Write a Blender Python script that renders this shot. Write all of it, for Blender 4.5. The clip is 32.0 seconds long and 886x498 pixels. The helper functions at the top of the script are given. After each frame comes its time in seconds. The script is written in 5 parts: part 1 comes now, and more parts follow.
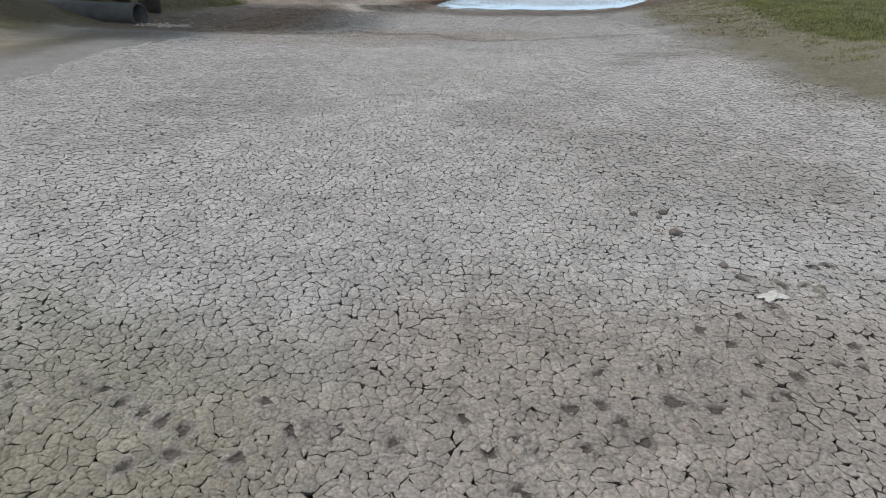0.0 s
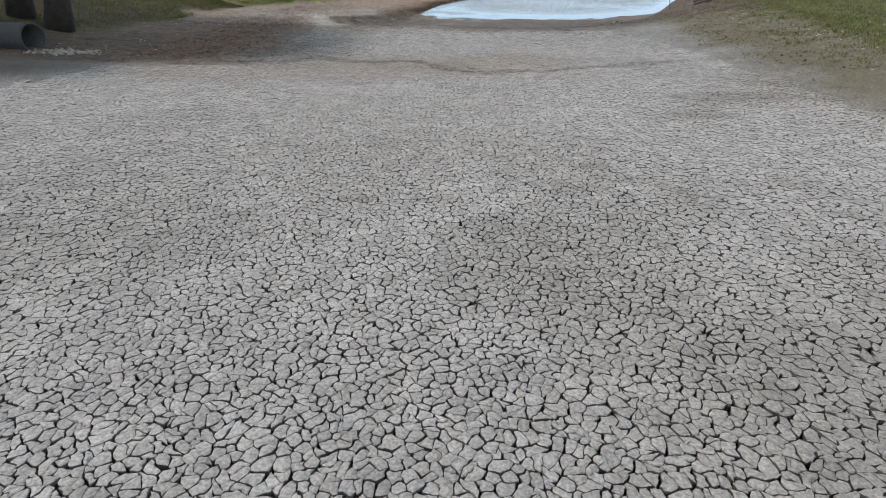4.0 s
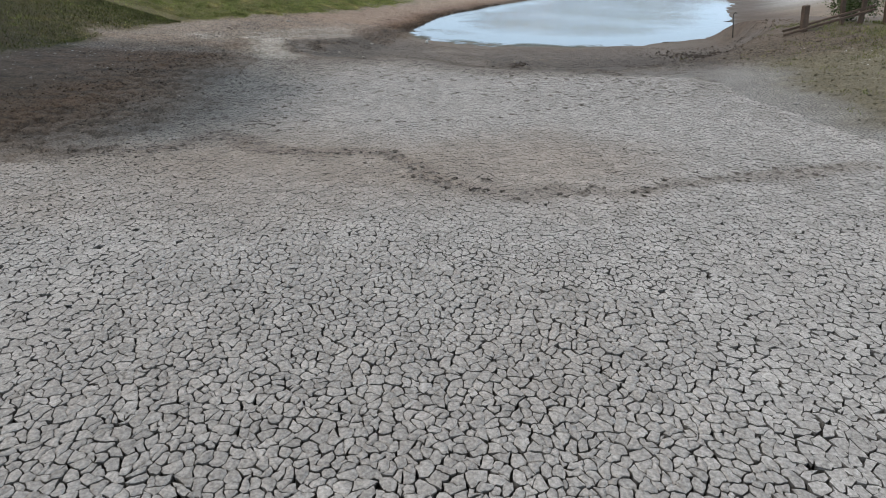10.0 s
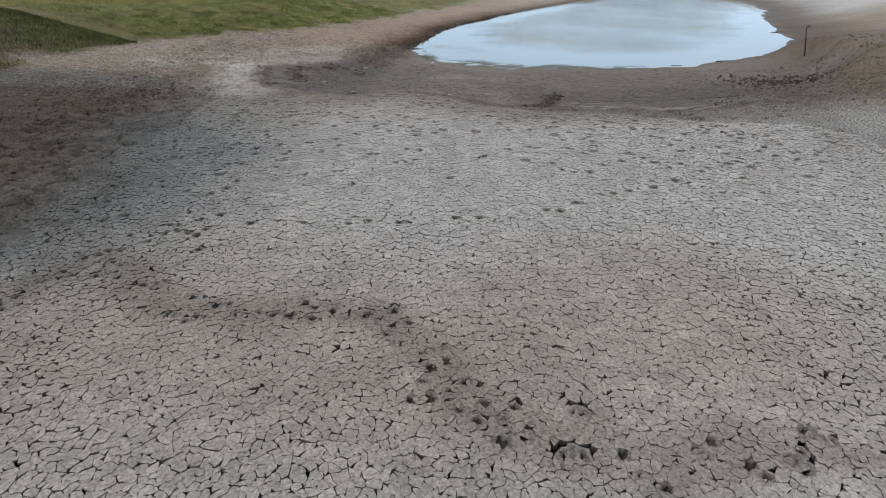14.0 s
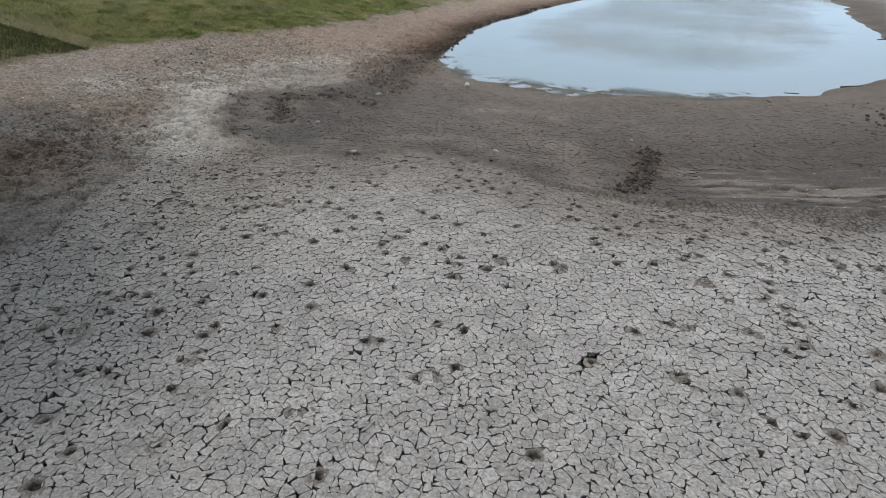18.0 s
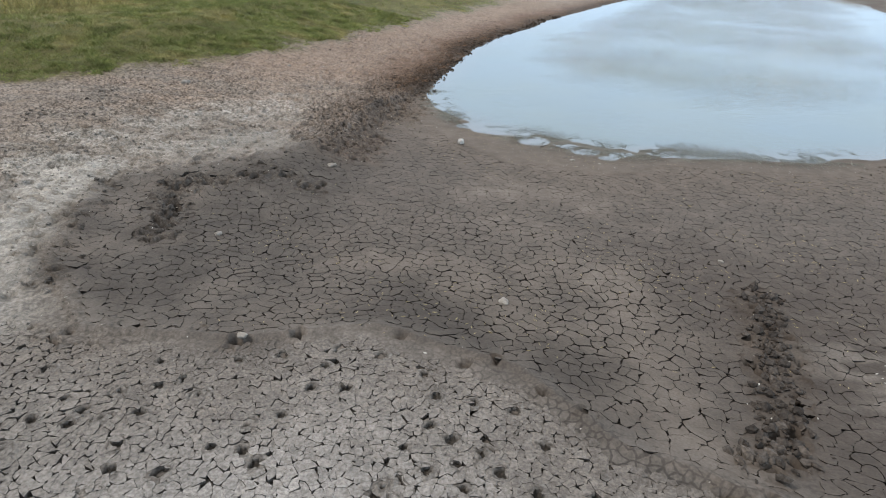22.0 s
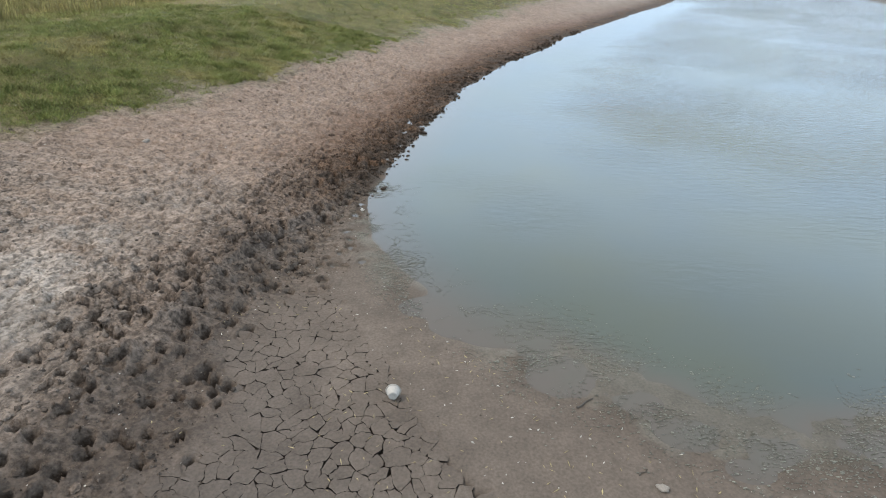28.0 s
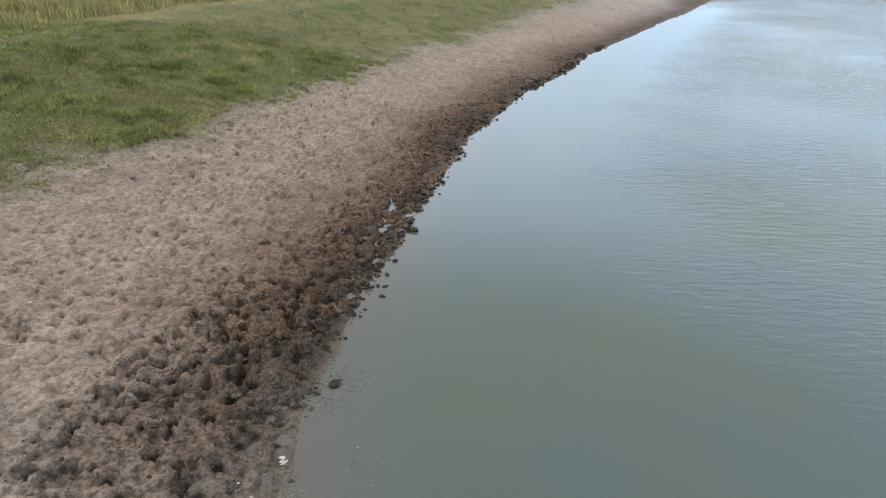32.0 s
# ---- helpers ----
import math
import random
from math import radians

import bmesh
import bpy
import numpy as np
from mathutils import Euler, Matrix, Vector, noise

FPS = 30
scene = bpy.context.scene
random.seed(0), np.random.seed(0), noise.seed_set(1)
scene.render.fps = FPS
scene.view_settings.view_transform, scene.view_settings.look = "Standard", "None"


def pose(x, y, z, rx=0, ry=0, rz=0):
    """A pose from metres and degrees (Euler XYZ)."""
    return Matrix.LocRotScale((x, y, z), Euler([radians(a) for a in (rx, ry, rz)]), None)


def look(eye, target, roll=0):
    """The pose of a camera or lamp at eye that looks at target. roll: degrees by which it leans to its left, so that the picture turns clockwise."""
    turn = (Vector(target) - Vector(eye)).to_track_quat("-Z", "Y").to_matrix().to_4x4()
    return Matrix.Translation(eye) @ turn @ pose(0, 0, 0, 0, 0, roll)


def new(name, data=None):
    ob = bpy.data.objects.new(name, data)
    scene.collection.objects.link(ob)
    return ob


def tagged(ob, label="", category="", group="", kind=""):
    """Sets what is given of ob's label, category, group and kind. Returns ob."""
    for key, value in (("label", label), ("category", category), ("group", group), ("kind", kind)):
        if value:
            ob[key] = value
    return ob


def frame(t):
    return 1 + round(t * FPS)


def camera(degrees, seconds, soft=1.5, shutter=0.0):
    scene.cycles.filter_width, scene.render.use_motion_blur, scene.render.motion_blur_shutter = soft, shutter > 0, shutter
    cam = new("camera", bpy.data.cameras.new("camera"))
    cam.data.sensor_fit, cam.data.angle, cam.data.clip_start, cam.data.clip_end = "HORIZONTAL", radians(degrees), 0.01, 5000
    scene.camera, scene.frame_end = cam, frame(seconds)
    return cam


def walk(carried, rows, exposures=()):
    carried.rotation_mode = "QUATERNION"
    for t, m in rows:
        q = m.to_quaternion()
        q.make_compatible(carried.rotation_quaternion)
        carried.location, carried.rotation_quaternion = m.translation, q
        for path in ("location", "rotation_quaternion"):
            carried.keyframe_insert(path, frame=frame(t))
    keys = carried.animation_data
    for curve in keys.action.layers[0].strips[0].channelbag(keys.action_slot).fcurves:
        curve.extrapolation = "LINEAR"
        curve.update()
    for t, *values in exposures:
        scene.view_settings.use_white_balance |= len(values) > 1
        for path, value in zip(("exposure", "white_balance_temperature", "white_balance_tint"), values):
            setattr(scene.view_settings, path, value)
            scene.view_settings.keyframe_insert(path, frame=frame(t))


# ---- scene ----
cam = camera(76.0, 32.0, soft=1.05)
PATH = [
    (0, (1.503, -3.4, 3.129), (1.386, -1.625, 2.214), -0.3),
    (0.5, (1.407, -2.683, 3.13), (1.297, -0.908, 2.216), -0.4),
    (1, (1.31, -1.932, 3.118), (1.205, -0.156, 2.204), -0.4),
    (1.5, (1.234, -1.188, 3.121), (1.135, 0.588, 2.206), -0.5),
    (2, (1.17, -0.453, 3.124), (1.078, 1.324, 2.212), -0.5),
    (2.5, (1.124, 0.301, 3.152), (1.036, 2.078, 2.238), -0.6),
    (3, (1.092, 1.056, 3.185), (1.007, 2.832, 2.27), -0.7),
    (3.5, (1.058, 1.804, 3.215), (0.98, 3.58, 2.298), -0.7),
    (5.5, (1.197, 4.818, 3.24), (1.117, 6.599, 2.334), -0.3),
    (6, (1.188, 5.589, 3.279), (1.111, 7.368, 2.369), -0.0),
    (6.5, (1.137, 6.318, 3.31), (1.067, 8.096, 2.397), 0.2),
    (7, (1.096, 7.02, 3.352), (1.032, 8.795, 2.435), 0.5),
    (7.5, (1.09, 7.721, 3.385), (1.027, 9.497, 2.466), 0.4),
    (8, (1.07, 8.402, 3.388), (1.012, 10.18, 2.473), 0.3),
    (8.5, (1.043, 9.085, 3.39), (0.984, 10.865, 2.479), 0.2),
    (9, (1.006, 9.755, 3.397), (0.944, 11.535, 2.486), 0.2),
    (9.5, (0.931, 10.396, 3.408), (0.87, 12.175, 2.496), 0.3),
    (10, (0.844, 11.04, 3.42), (0.787, 12.817, 2.506), 0.4),
    (10.5, (0.786, 11.685, 3.414), (0.727, 13.464, 2.503), 0.3),
    (11, (0.727, 12.32, 3.424), (0.669, 14.099, 2.512), 0.2),
    (11.5, (0.653, 12.917, 3.399), (0.592, 14.697, 2.489), 0.2),
    (12, (0.536, 13.519, 3.367), (0.476, 15.3, 2.46), 0.2),
    (12.5, (0.462, 14.134, 3.367), (0.401, 15.916, 2.463), 0.1),
    (13, (0.429, 14.753, 3.376), (0.366, 16.536, 2.472), 0.1),
    (13.5, (0.381, 15.356, 3.385), (0.318, 17.139, 2.481), 0.0),
    (14, (0.326, 15.946, 3.385), (0.263, 17.731, 2.485), -0.1),
    (14.5, (0.266, 16.569, 3.375), (0.194, 18.352, 2.473), -0.4),
    (16.5, (0.106, 19.514, 3.47), (-0.025, 21.278, 2.536), 0.7),
    (17, (-0.045, 20.163, 3.519), (-0.175, 21.924, 2.579), 0.7),
    (17.5, (-0.2, 20.79, 3.557), (-0.325, 22.548, 2.612), 0.7),
    (18, (-0.325, 21.422, 3.567), (-0.445, 23.179, 2.618), 0.6),
    (18.5, (-0.37, 22.046, 3.581), (-0.493, 23.803, 2.634), 0.5),
    (19, (-0.394, 22.681, 3.587), (-0.515, 24.438, 2.639), 0.5),
    (19.5, (-0.394, 23.304, 3.594), (-0.516, 25.06, 2.646), 0.5),
    (20, (-0.372, 23.922, 3.587), (-0.495, 25.679, 2.64), 0.4),
    (20.5, (-0.367, 24.539, 3.572), (-0.488, 26.298, 2.627), 0.5),
    (21, (-0.34, 25.166, 3.584), (-0.462, 26.924, 2.638), 0.4),
    (21.5, (-0.324, 25.791, 3.595), (-0.45, 27.548, 2.648), 0.3),
    (22, (-0.346, 26.415, 3.608), (-0.473, 28.173, 2.663), 0.3),
    (22.5, (-0.329, 27.062, 3.6), (-0.456, 28.82, 2.655), 0.4),
    (23, (-0.27, 27.705, 3.602), (-0.397, 29.463, 2.657), 0.4),
    (23.5, (-0.198, 28.362, 3.608), (-0.327, 30.12, 2.664), 0.4),
    (24, (-0.128, 28.99, 3.601), (-0.26, 30.749, 2.658), 0.4),
    (24.5, (-0.09, 29.621, 3.59), (-0.224, 31.382, 2.65), 0.4),
    (25, (-0.058, 30.24, 3.591), (-0.192, 32.0, 2.65), 0.4),
    (25.5, (-0.027, 30.839, 3.586), (-0.161, 32.6, 2.647), 0.5),
    (27.5, (-0.024, 33.244, 3.591), (-0.173, 34.997, 2.64), 0.3),
    (28, (-0.033, 33.85, 3.576), (-0.186, 35.603, 2.625), 0.2),
    (28.5, (-0.051, 34.455, 3.554), (-0.206, 36.209, 2.604), 0.1),
    (29, (-0.076, 35.044, 3.536), (-0.233, 36.798, 2.588), 0.0),
    (29.5, (-0.103, 35.625, 3.537), (-0.261, 37.38, 2.59), -0.0),
    (30, (-0.158, 36.227, 3.519), (-0.317, 37.982, 2.574), -0.0),
    (30.5, (-0.222, 36.837, 3.5), (-0.381, 38.592, 2.555), -0.1),
    (31, (-0.289, 37.434, 3.486), (-0.446, 39.191, 2.543), -0.1),
    (31.5, (-0.376, 38.034, 3.47), (-0.531, 39.791, 2.526), -0.1),
    (32, (-0.461, 38.635, 3.449), (-0.614, 40.391, 2.505), -0.2),
]
# the camera meters for the pale bed at first and opens up over the darker basin
walk(cam, [(t, look(eye, target, roll)) for t, eye, target, roll in PATH],
     [(0, -0.2), (6, -0.24), (10, -0.3), (17, -0.32), (19.5, -0.3), (22, -0.07), (24, 0.0), (32, 0.0)])

# ---- sky and sun: a bright, thinly overcast afternoon ----
SUN_AZ, SUN_EL = radians(272), radians(52)      # compass angle from +y, clockwise
world = bpy.data.worlds.new("overcast_sky")
scene.world = world
world.use_nodes = True
wn, wl = world.node_tree.nodes, world.node_tree.links
wn.clear()
w_out = wn.new("ShaderNodeOutputWorld")
w_bg = wn.new("ShaderNodeBackground")
w_sky = wn.new("ShaderNodeTexSky")
w_sky.sky_type, w_sky.sun_disc = "NISHITA", False
w_sky.sun_elevation, w_sky.sun_rotation = SUN_EL, SUN_AZ
w_sky.air_density, w_sky.dust_density, w_sky.ozone_density = 1.0, 2.0, 1.0
w_tc = wn.new("ShaderNodeTexCoord")
w_map = wn.new("ShaderNodeMapping")
w_map.inputs["Scale"].default_value = (1.0, 1.0, 1.5)
w_noise = wn.new("ShaderNodeTexNoise")
w_noise.inputs["Scale"].default_value = 2.6
w_noise.inputs["Detail"].default_value = 2.5
w_noise.inputs["Roughness"].default_value = 0.5
w_ramp = wn.new("ShaderNodeValToRGB")
w_ramp.color_ramp.elements[0].position, w_ramp.color_ramp.elements[0].color = 0.34, (0.90, 0.92, 0.93, 1)
w_ramp.color_ramp.elements[1].position, w_ramp.color_ramp.elements[1].color = 0.66, (1.0, 1.0, 1.0, 1)
w_cloud = wn.new("ShaderNodeMixRGB")
w_cloud.blend_type = "MULTIPLY"
w_cloud.inputs[0].default_value = 1.0
w_mix = wn.new("ShaderNodeMixRGB")
# cloud is brightest low down, as under any thin overcast
w_sep = wn.new("ShaderNodeSeparateXYZ")
w_low = wn.new("ShaderNodeValToRGB")
w_low.color_ramp.interpolation = "EASE"
w_low.color_ramp.elements[0].position, w_low.color_ramp.elements[0].color = 0.06, (16.2, 21.0, 26.6, 1)
w_low.color_ramp.elements[1].position, w_low.color_ramp.elements[1].color = 0.95, (8.0, 7.8, 7.4, 1)
w_mid = w_low.color_ramp.elements.new(0.38)
w_mid.color = (30.5, 38.5, 47.5, 1)
w_high = w_low.color_ramp.elements.new(0.6)
w_high.color = (17.5, 19.5, 22.0, 1)
wl.new(w_tc.outputs["Generated"], w_sep.inputs[0])
wl.new(w_sep.outputs[2], w_low.inputs[0])
w_mix.inputs[0].default_value = 0.95
wl.new(w_low.outputs[0], w_cloud.inputs[1])
wl.new(w_ramp.outputs[0], w_cloud.inputs[2])
wl.new(w_cloud.outputs[0], w_mix.inputs[2])
wl.new(w_tc.outputs["Generated"], w_map.inputs["Vector"])
wl.new(w_map.outputs[0], w_noise.inputs["Vector"])
wl.new(w_noise.outputs["Fac"], w_ramp.inputs[0])
wl.new(w_sky.outputs[0], w_mix.inputs[1])
wl.new(w_mix.outputs[0], w_bg.inputs[0])
w_bg.inputs[1].default_value = 0.083
wl.new(w_bg.outputs[0], w_out.inputs[0])

sun_data = bpy.data.lights.new("sun", "SUN")
sun_data.energy, sun_data.angle, sun_data.color = 3.0, radians(5), (1.0, 0.93, 0.85)
sun = new("sun", sun_data)
sun_dir = Vector((math.sin(SUN_AZ) * math.cos(SUN_EL), math.cos(SUN_AZ) * math.cos(SUN_EL), math.sin(SUN_EL)))
sun.matrix_world = look(sun_dir * 60 + Vector((0, 20, 0)), (0, 20, 0))

# ---- small maths ----


def hash2(i, j, seed):
    h = (i.astype(np.int64) * 374761393 + j.astype(np.int64) * 668265263 + seed * 1442695041) & 0xFFFFFFFF
    h = ((h ^ (h >> 13)) * 1274126177) & 0xFFFFFFFF
    return ((h ^ (h >> 16)) & 0xFFFFFF) / float(0xFFFFFF)


def vnoise(x, y, size, seed=0):
    """Smooth noise of -1 to 1 with lumps of that size."""
    x, y = np.asarray(x, float) / size, np.asarray(y, float) / size
    i, j = np.floor(x), np.floor(y)
    u, v = x - i, y - j
    u, v = u * u * (3 - 2 * u), v * v * (3 - 2 * v)
    a = hash2(i, j, seed) * (1 - u) + hash2(i + 1, j, seed) * u
    b = hash2(i, j + 1, seed) * (1 - u) + hash2(i + 1, j + 1, seed) * u
    return 2 * (a * (1 - v) + b * v) - 1


def fbm(x, y, size, seed=0, octaves=3):
    s, amp, tot = 0.0, 1.0, 0.0
    for k in range(octaves):
        s = s + amp * vnoise(x, y, size / 2 ** k, seed + 17 * k)
        tot += amp
        amp *= 0.55
    return s / tot


def step(a, b, x):
    t = np.clip((np.asarray(x, float) - a) / (b - a), 0, 1)
    return t * t * (3 - 2 * t)


def line_dist(x, y, pts, closed=False):
    d = np.full(np.shape(x), 1e9)
    n = len(pts)
    for k in range(n if closed else n - 1):
        (x0, y0), (x1, y1) = pts[k], pts[(k + 1) % n]
        ex, ey = x1 - x0, y1 - y0
        t = np.clip(((x - x0) * ex + (y - y0) * ey) / (ex * ex + ey * ey), 0, 1)
        d = np.minimum(d, np.hypot(x - x0 - t * ex, y - y0 - t * ey))
    return d


def inside(x, y, pts):
    c = np.zeros(np.shape(x), bool)
    n = len(pts)
    for k in range(n):
        (x0, y0), (x1, y1) = pts[k], pts[(k + 1) % n]
        if y0 != y1:
            c ^= ((y0 > y) != (y1 > y)) & (x < (x1 - x0) * (y - y0) / (y1 - y0) + x0)
    return c


# ---- the plan of the dried-out pond ----
POND = [(-2.0, 42.0), (-2.0, 43.0), (-1.7, 45.0), (-1.35, 47.5), (-0.9, 50.0), (0.4, 54.2), (1.6, 56.6), (2.9, 60.2),
        (5.7, 65.6), (7.2, 68.8), (10.5, 75), (14, 82.4), (19, 90), (26, 92), (28.5, 82), (26.5, 73), (24.0, 65), (21.2, 59.6),
        (18.4, 51.6), (17.2, 48.6), (16.7, 46.6), (14.8, 43.0), (13.4, 41.3), (12.0, 40.1), (10.3, 38.9), (8, 37.6), (5.7, 37.2),
        (4.0, 37.3), (2.2, 37.1), (1.2, 37.6), (-0.2, 38.7), (-1.0, 39.5), (-1.7, 40.6)]
BASIN = [(-6.0, 33.8), (-5.2, 31.6), (-4.0, 30.4), (-2.5, 30.4), (-1.3, 30.7), (0, 30.2), (0.7, 29.4), (1.9, 28.9), (3.4, 28.8),
         (5.6, 28.7), (9.5, 30.8), (12, 33.5), (13, 37.5), (13, 42), (-2.2, 42.2), (-3.0, 39.8), (-3.3, 36.6), (-4.2, 35.2)]
TRAIL_1 = [(-6.2, 20.0), (-4.7, 20.2), (-4.1, 20.7), (-3.8, 21.6), (-2.6, 20.6), (-1.8, 20.5), (-1.0, 20.5), (-0.4, 20.4), (0.2, 19.8),
           (0.25, 19.4), (0.6, 19.1), (1.1, 18.9), (1.7, 18.6), (2.1, 18.8), (2.8, 18.9), (3.2, 18.8), (4.1, 19.2), (5.6, 19.6), (7.4, 20.1)]
TRAIL_2 = [(-3.8, 22.0), (-2.3, 22.5), (-1.4, 22.5), (-0.4, 22.7), (0.5, 22.8), (1.5, 23.0), (2.1, 23.5), (3.1, 23.9), (4.3, 24.7), (5.1, 25.5)]


def shore_dist(x, y):
    d = line_dist(x, y, POND, True)
    return np.where(inside(x, y, POND), -d, d)


def height(x, y):
    """The bare lie of the land; the water stands at 0."""
    x, y = np.asarray(x, float), np.asarray(y, float)
    sd = shore_dist(x, y)
    so = np.maximum(sd, 0)
    bed = 0.36 - 0.06 * np.exp(-((y - 14) / 3.0) ** 2) + 0.05 * step(16, 20, y) + 0.03 * step(23, 27, y)
    bed = bed + 0.012 * fbm(x, y, 2.5, 3)
    bed = bed + 0.035 * np.maximum(-3.5 - x, 0) - 0.02 * np.maximum(-14 - x, 0)
    bed = bed + 0.24 * np.clip(-13.6 - x + 0.12 * (y - 26), 0, 4.5)
    bed = bed + 0.11 * np.clip(x - 8.0, 0, 7) + 0.02 * np.clip(x - 5, 0, 5) + 0.25 * np.exp(-((x - 13.5) / 2.5) ** 2 - ((y - 33) / 3.5) ** 2)
    bed = bed + 0.10 * np.maximum(-6 - y, 0) * step(-6, -9, y) * step(-25, -5, y)
    sb = np.minimum(so, 8.6)
    bank = 0.085 * sb + 0.0112 * sb * sb + 0.012 * np.clip(so - 8.6, 0, 60)
    w = step(37.5, 47, y + 0.25 * np.maximum(x - 11, 0))
    out = bed * (1 - w) + bank * w
    out = out * (1 - np.exp(-so / 0.9))
    out = np.minimum(out, 4.0)
    inb = inside(x, y, BASIN)
    rim = line_dist(x, y, BASIN, True)
    u = so / (so + rim + 1e-6)
    low = 0.035 * np.minimum(so, 1.5) / 1.5 + out * u ** (6.5 - 4.3 * step(-2.0, -4.0, x))
    z = np.where(inb, low, out)
    deep = -0.035 * np.minimum(-sd, 1) - 0.08 * np.clip(-sd - 1, 0, 12)
    shelf = step(0.2, 0.9, x) * step(5.0, 3.0, x) * step(0.8, 0.45, -sd) * step(40, 39, y)
    deep = deep + shelf * (-0.002 + 0.008 * fbm(x, y, 0.4, 58, 2) + 0.007 * fbm(x, y, 0.11, 143, 2) - deep)
    return np.where(sd < 0, deep, z)


def height_at(x, y):
    return float(height(np.array([x]), np.array([y]))[0])


def turf_edge(y):
    return np.interp(y, [-40, 14, 22, 26, 29, 31.5, 34, 36.5, 38.4, 40, 42.6, 44.5, 46, 50, 52.8, 55.3, 60, 66, 80, 100],
                     [-17, -17, -15.5, -13.7, -13.0, -12.9, -13.2, -13.1, -12.2, -10.5, -8.5, -7.3, -6.7, -5.6, -4.7, -3.7, -1.8, 0.8, 6.5, 12])


def masks(x, y):
    """How far each kind of ground covers a place."""
    x, y = np.asarray(x, float), np.asarray(y, float)
    sd = shore_dist(x, y)
    n1, n2 = fbm(x, y, 1.6, 31), fbm(x, y, 0.45, 32)
    wob = 0.9 * n1 + 0.35 * n2
    m = {"sd": sd}
    edge = turf_edge(y)
    loose = 2.2 * fbm(x, y, 7.0, 36) * step(24, 14, y)
    gl = step(-1.1, 0.8, edge - x + 1.0 * wob + 0.5 * fbm(x, y, 0.16, 35) + loose)
    redge = np.interp(y, [-40, 5, 14, 20, 27, 34, 40, 50, 70, 100], [15, 14.2, 13.0, 12.8, 13.6, 15.4, 24, 30, 36, 44])
    gr = step(-0.6, 0.6, x - redge + 0.9 * wob + 0.6 * loose)
    far = step(94, 97, y + wob) + step(-9, -12, y + wob)
    m["grass"] = np.clip(gl + gr + far, 0, 1)
    m["rough_r"] = step(7.9, 10.0, x + wob) * step(36, 30, y)
    inb = inside(x, y, BASIN)
    rim = line_dist(x, y, BASIN, True)
    m["basin"] = step(-0.35, 0.5, np.where(inb, rim, -rim) + 0.35 * wob) * step(-0.1, 0.3, sd + 0.3)
    m["rim"] = rim
    m["inb"] = inb
    left_edge = np.interp(y, [18.6, 19.4, 21.5, 25, 28, 31], [-30, -6.2, -4.8, -5.2, -5.6, -6.0])
    m["tramp_l"] = step(-2.2, 2.8, left_edge - x + 1.3 * wob + 0.5 * fbm(x * 0.45, y, 0.5, 33)) * step(18.0, 20.2, y + 1.0 * wob + 0.8 * fbm(x, y, 3.0, 161)) * step(44, 38, y) * (1 - m["grass"])
    band = line_dist(x, y, [(-2.7, 43.0), (-2.75, 41.0), (-2.85, 39.7), (-3.05, 38.6), (-3.2, 37.8), (-3.1, 36.9)])
    m["band"] = step(1.3, 0.25, band + 0.5 * wob + 0.3 * fbm(x, y, 0.25, 156))
    m["shore_l"] = step(1.5, 0.15, sd + 0.35 * wob) * step(40.8, 42.3, y) * step(20, 8, x)
    m["bank"] = step(-0.3, 0.6, x * 0 + (y - 37) * 0.25) * (1 - m["grass"]) * step(0, 0.3, sd) * step(20, 0, x) * (1 - 0.92 * m["basin"])
    m["saddle"] = step(29.6, 30.8, y) * step(43, 40, y) * step(-2.6, -3.6, x + 0.3 * wob) * (1 - m["grass"])
    m["lobe"] = m["basin"] * step(-2.0, -3.0, x + 0.5 * wob)
    pale = np.minimum(line_dist(x, y, [(-8.8, 34.4), (-7.0, 35.9), (-6.0, 37.2), (-5.0, 38.3)]), 0.5 + line_dist(x, y, [(-6.6, 34.8), (-5.5, 35.7), (-4.7, 36.8)]))
    m["pale"] = step(1.7, 0.2, pale + 0.6 * wob) * step(-0.5, 0.3, fbm(x * 0.5, y, 0.4, 34))
    t1 = line_dist(x, y, TRAIL_1)
    m["trail"] = step(0.42, 0.05, t1 + 0.2 * wob)
    brown = line_dist(x, y, [(-7, 19.6), (-3, 19.8), (0, 19.7), (2.6, 20.2)])
    m["brown"] = step(2.9, -0.3, brown + 0.5 * wob + 1.3 * fbm(x, y, 2.2, 149))
    m["scum"] = np.exp(-((sd - 0.02) / 0.22) ** 2) * step(-0.1, 0.4, fbm(x, y, 0.5, 121) + 0.6 * fbm(x, y, 0.14, 122)) * step(42.4, 41.2, y) * step(7, 4, x)
    m["start"] = step(1.4, -0.6, y - 0.36 * x + 0.9 * wob + 0.25 * np.abs(x - 1.0))
    return m


def srgb(r, g, b):
    """The base colour of a dull surface that looks so under this sky."""
    return 0.62 * np.array([((c / 255 + 0.055) / 1.055) ** 2.4 for c in (r, g, b)])


C_PLATE, C_BROWN, C_DARK = srgb(178, 172, 166), srgb(156, 142, 129), srgb(112, 97, 85)
C_BASIN, C_BANK, C_WET = srgb(106, 97, 89), srgb(156, 135, 119), srgb(76, 64, 53)
C_PALE, C_TURF, C_STRAW, C_ROUGH = srgb(196, 190, 180), srgb(110, 104, 62), srgb(150, 134, 92), srgb(106, 97, 74)
C_BED, C_GREY = srgb(122, 117, 109), srgb(118, 111, 102)


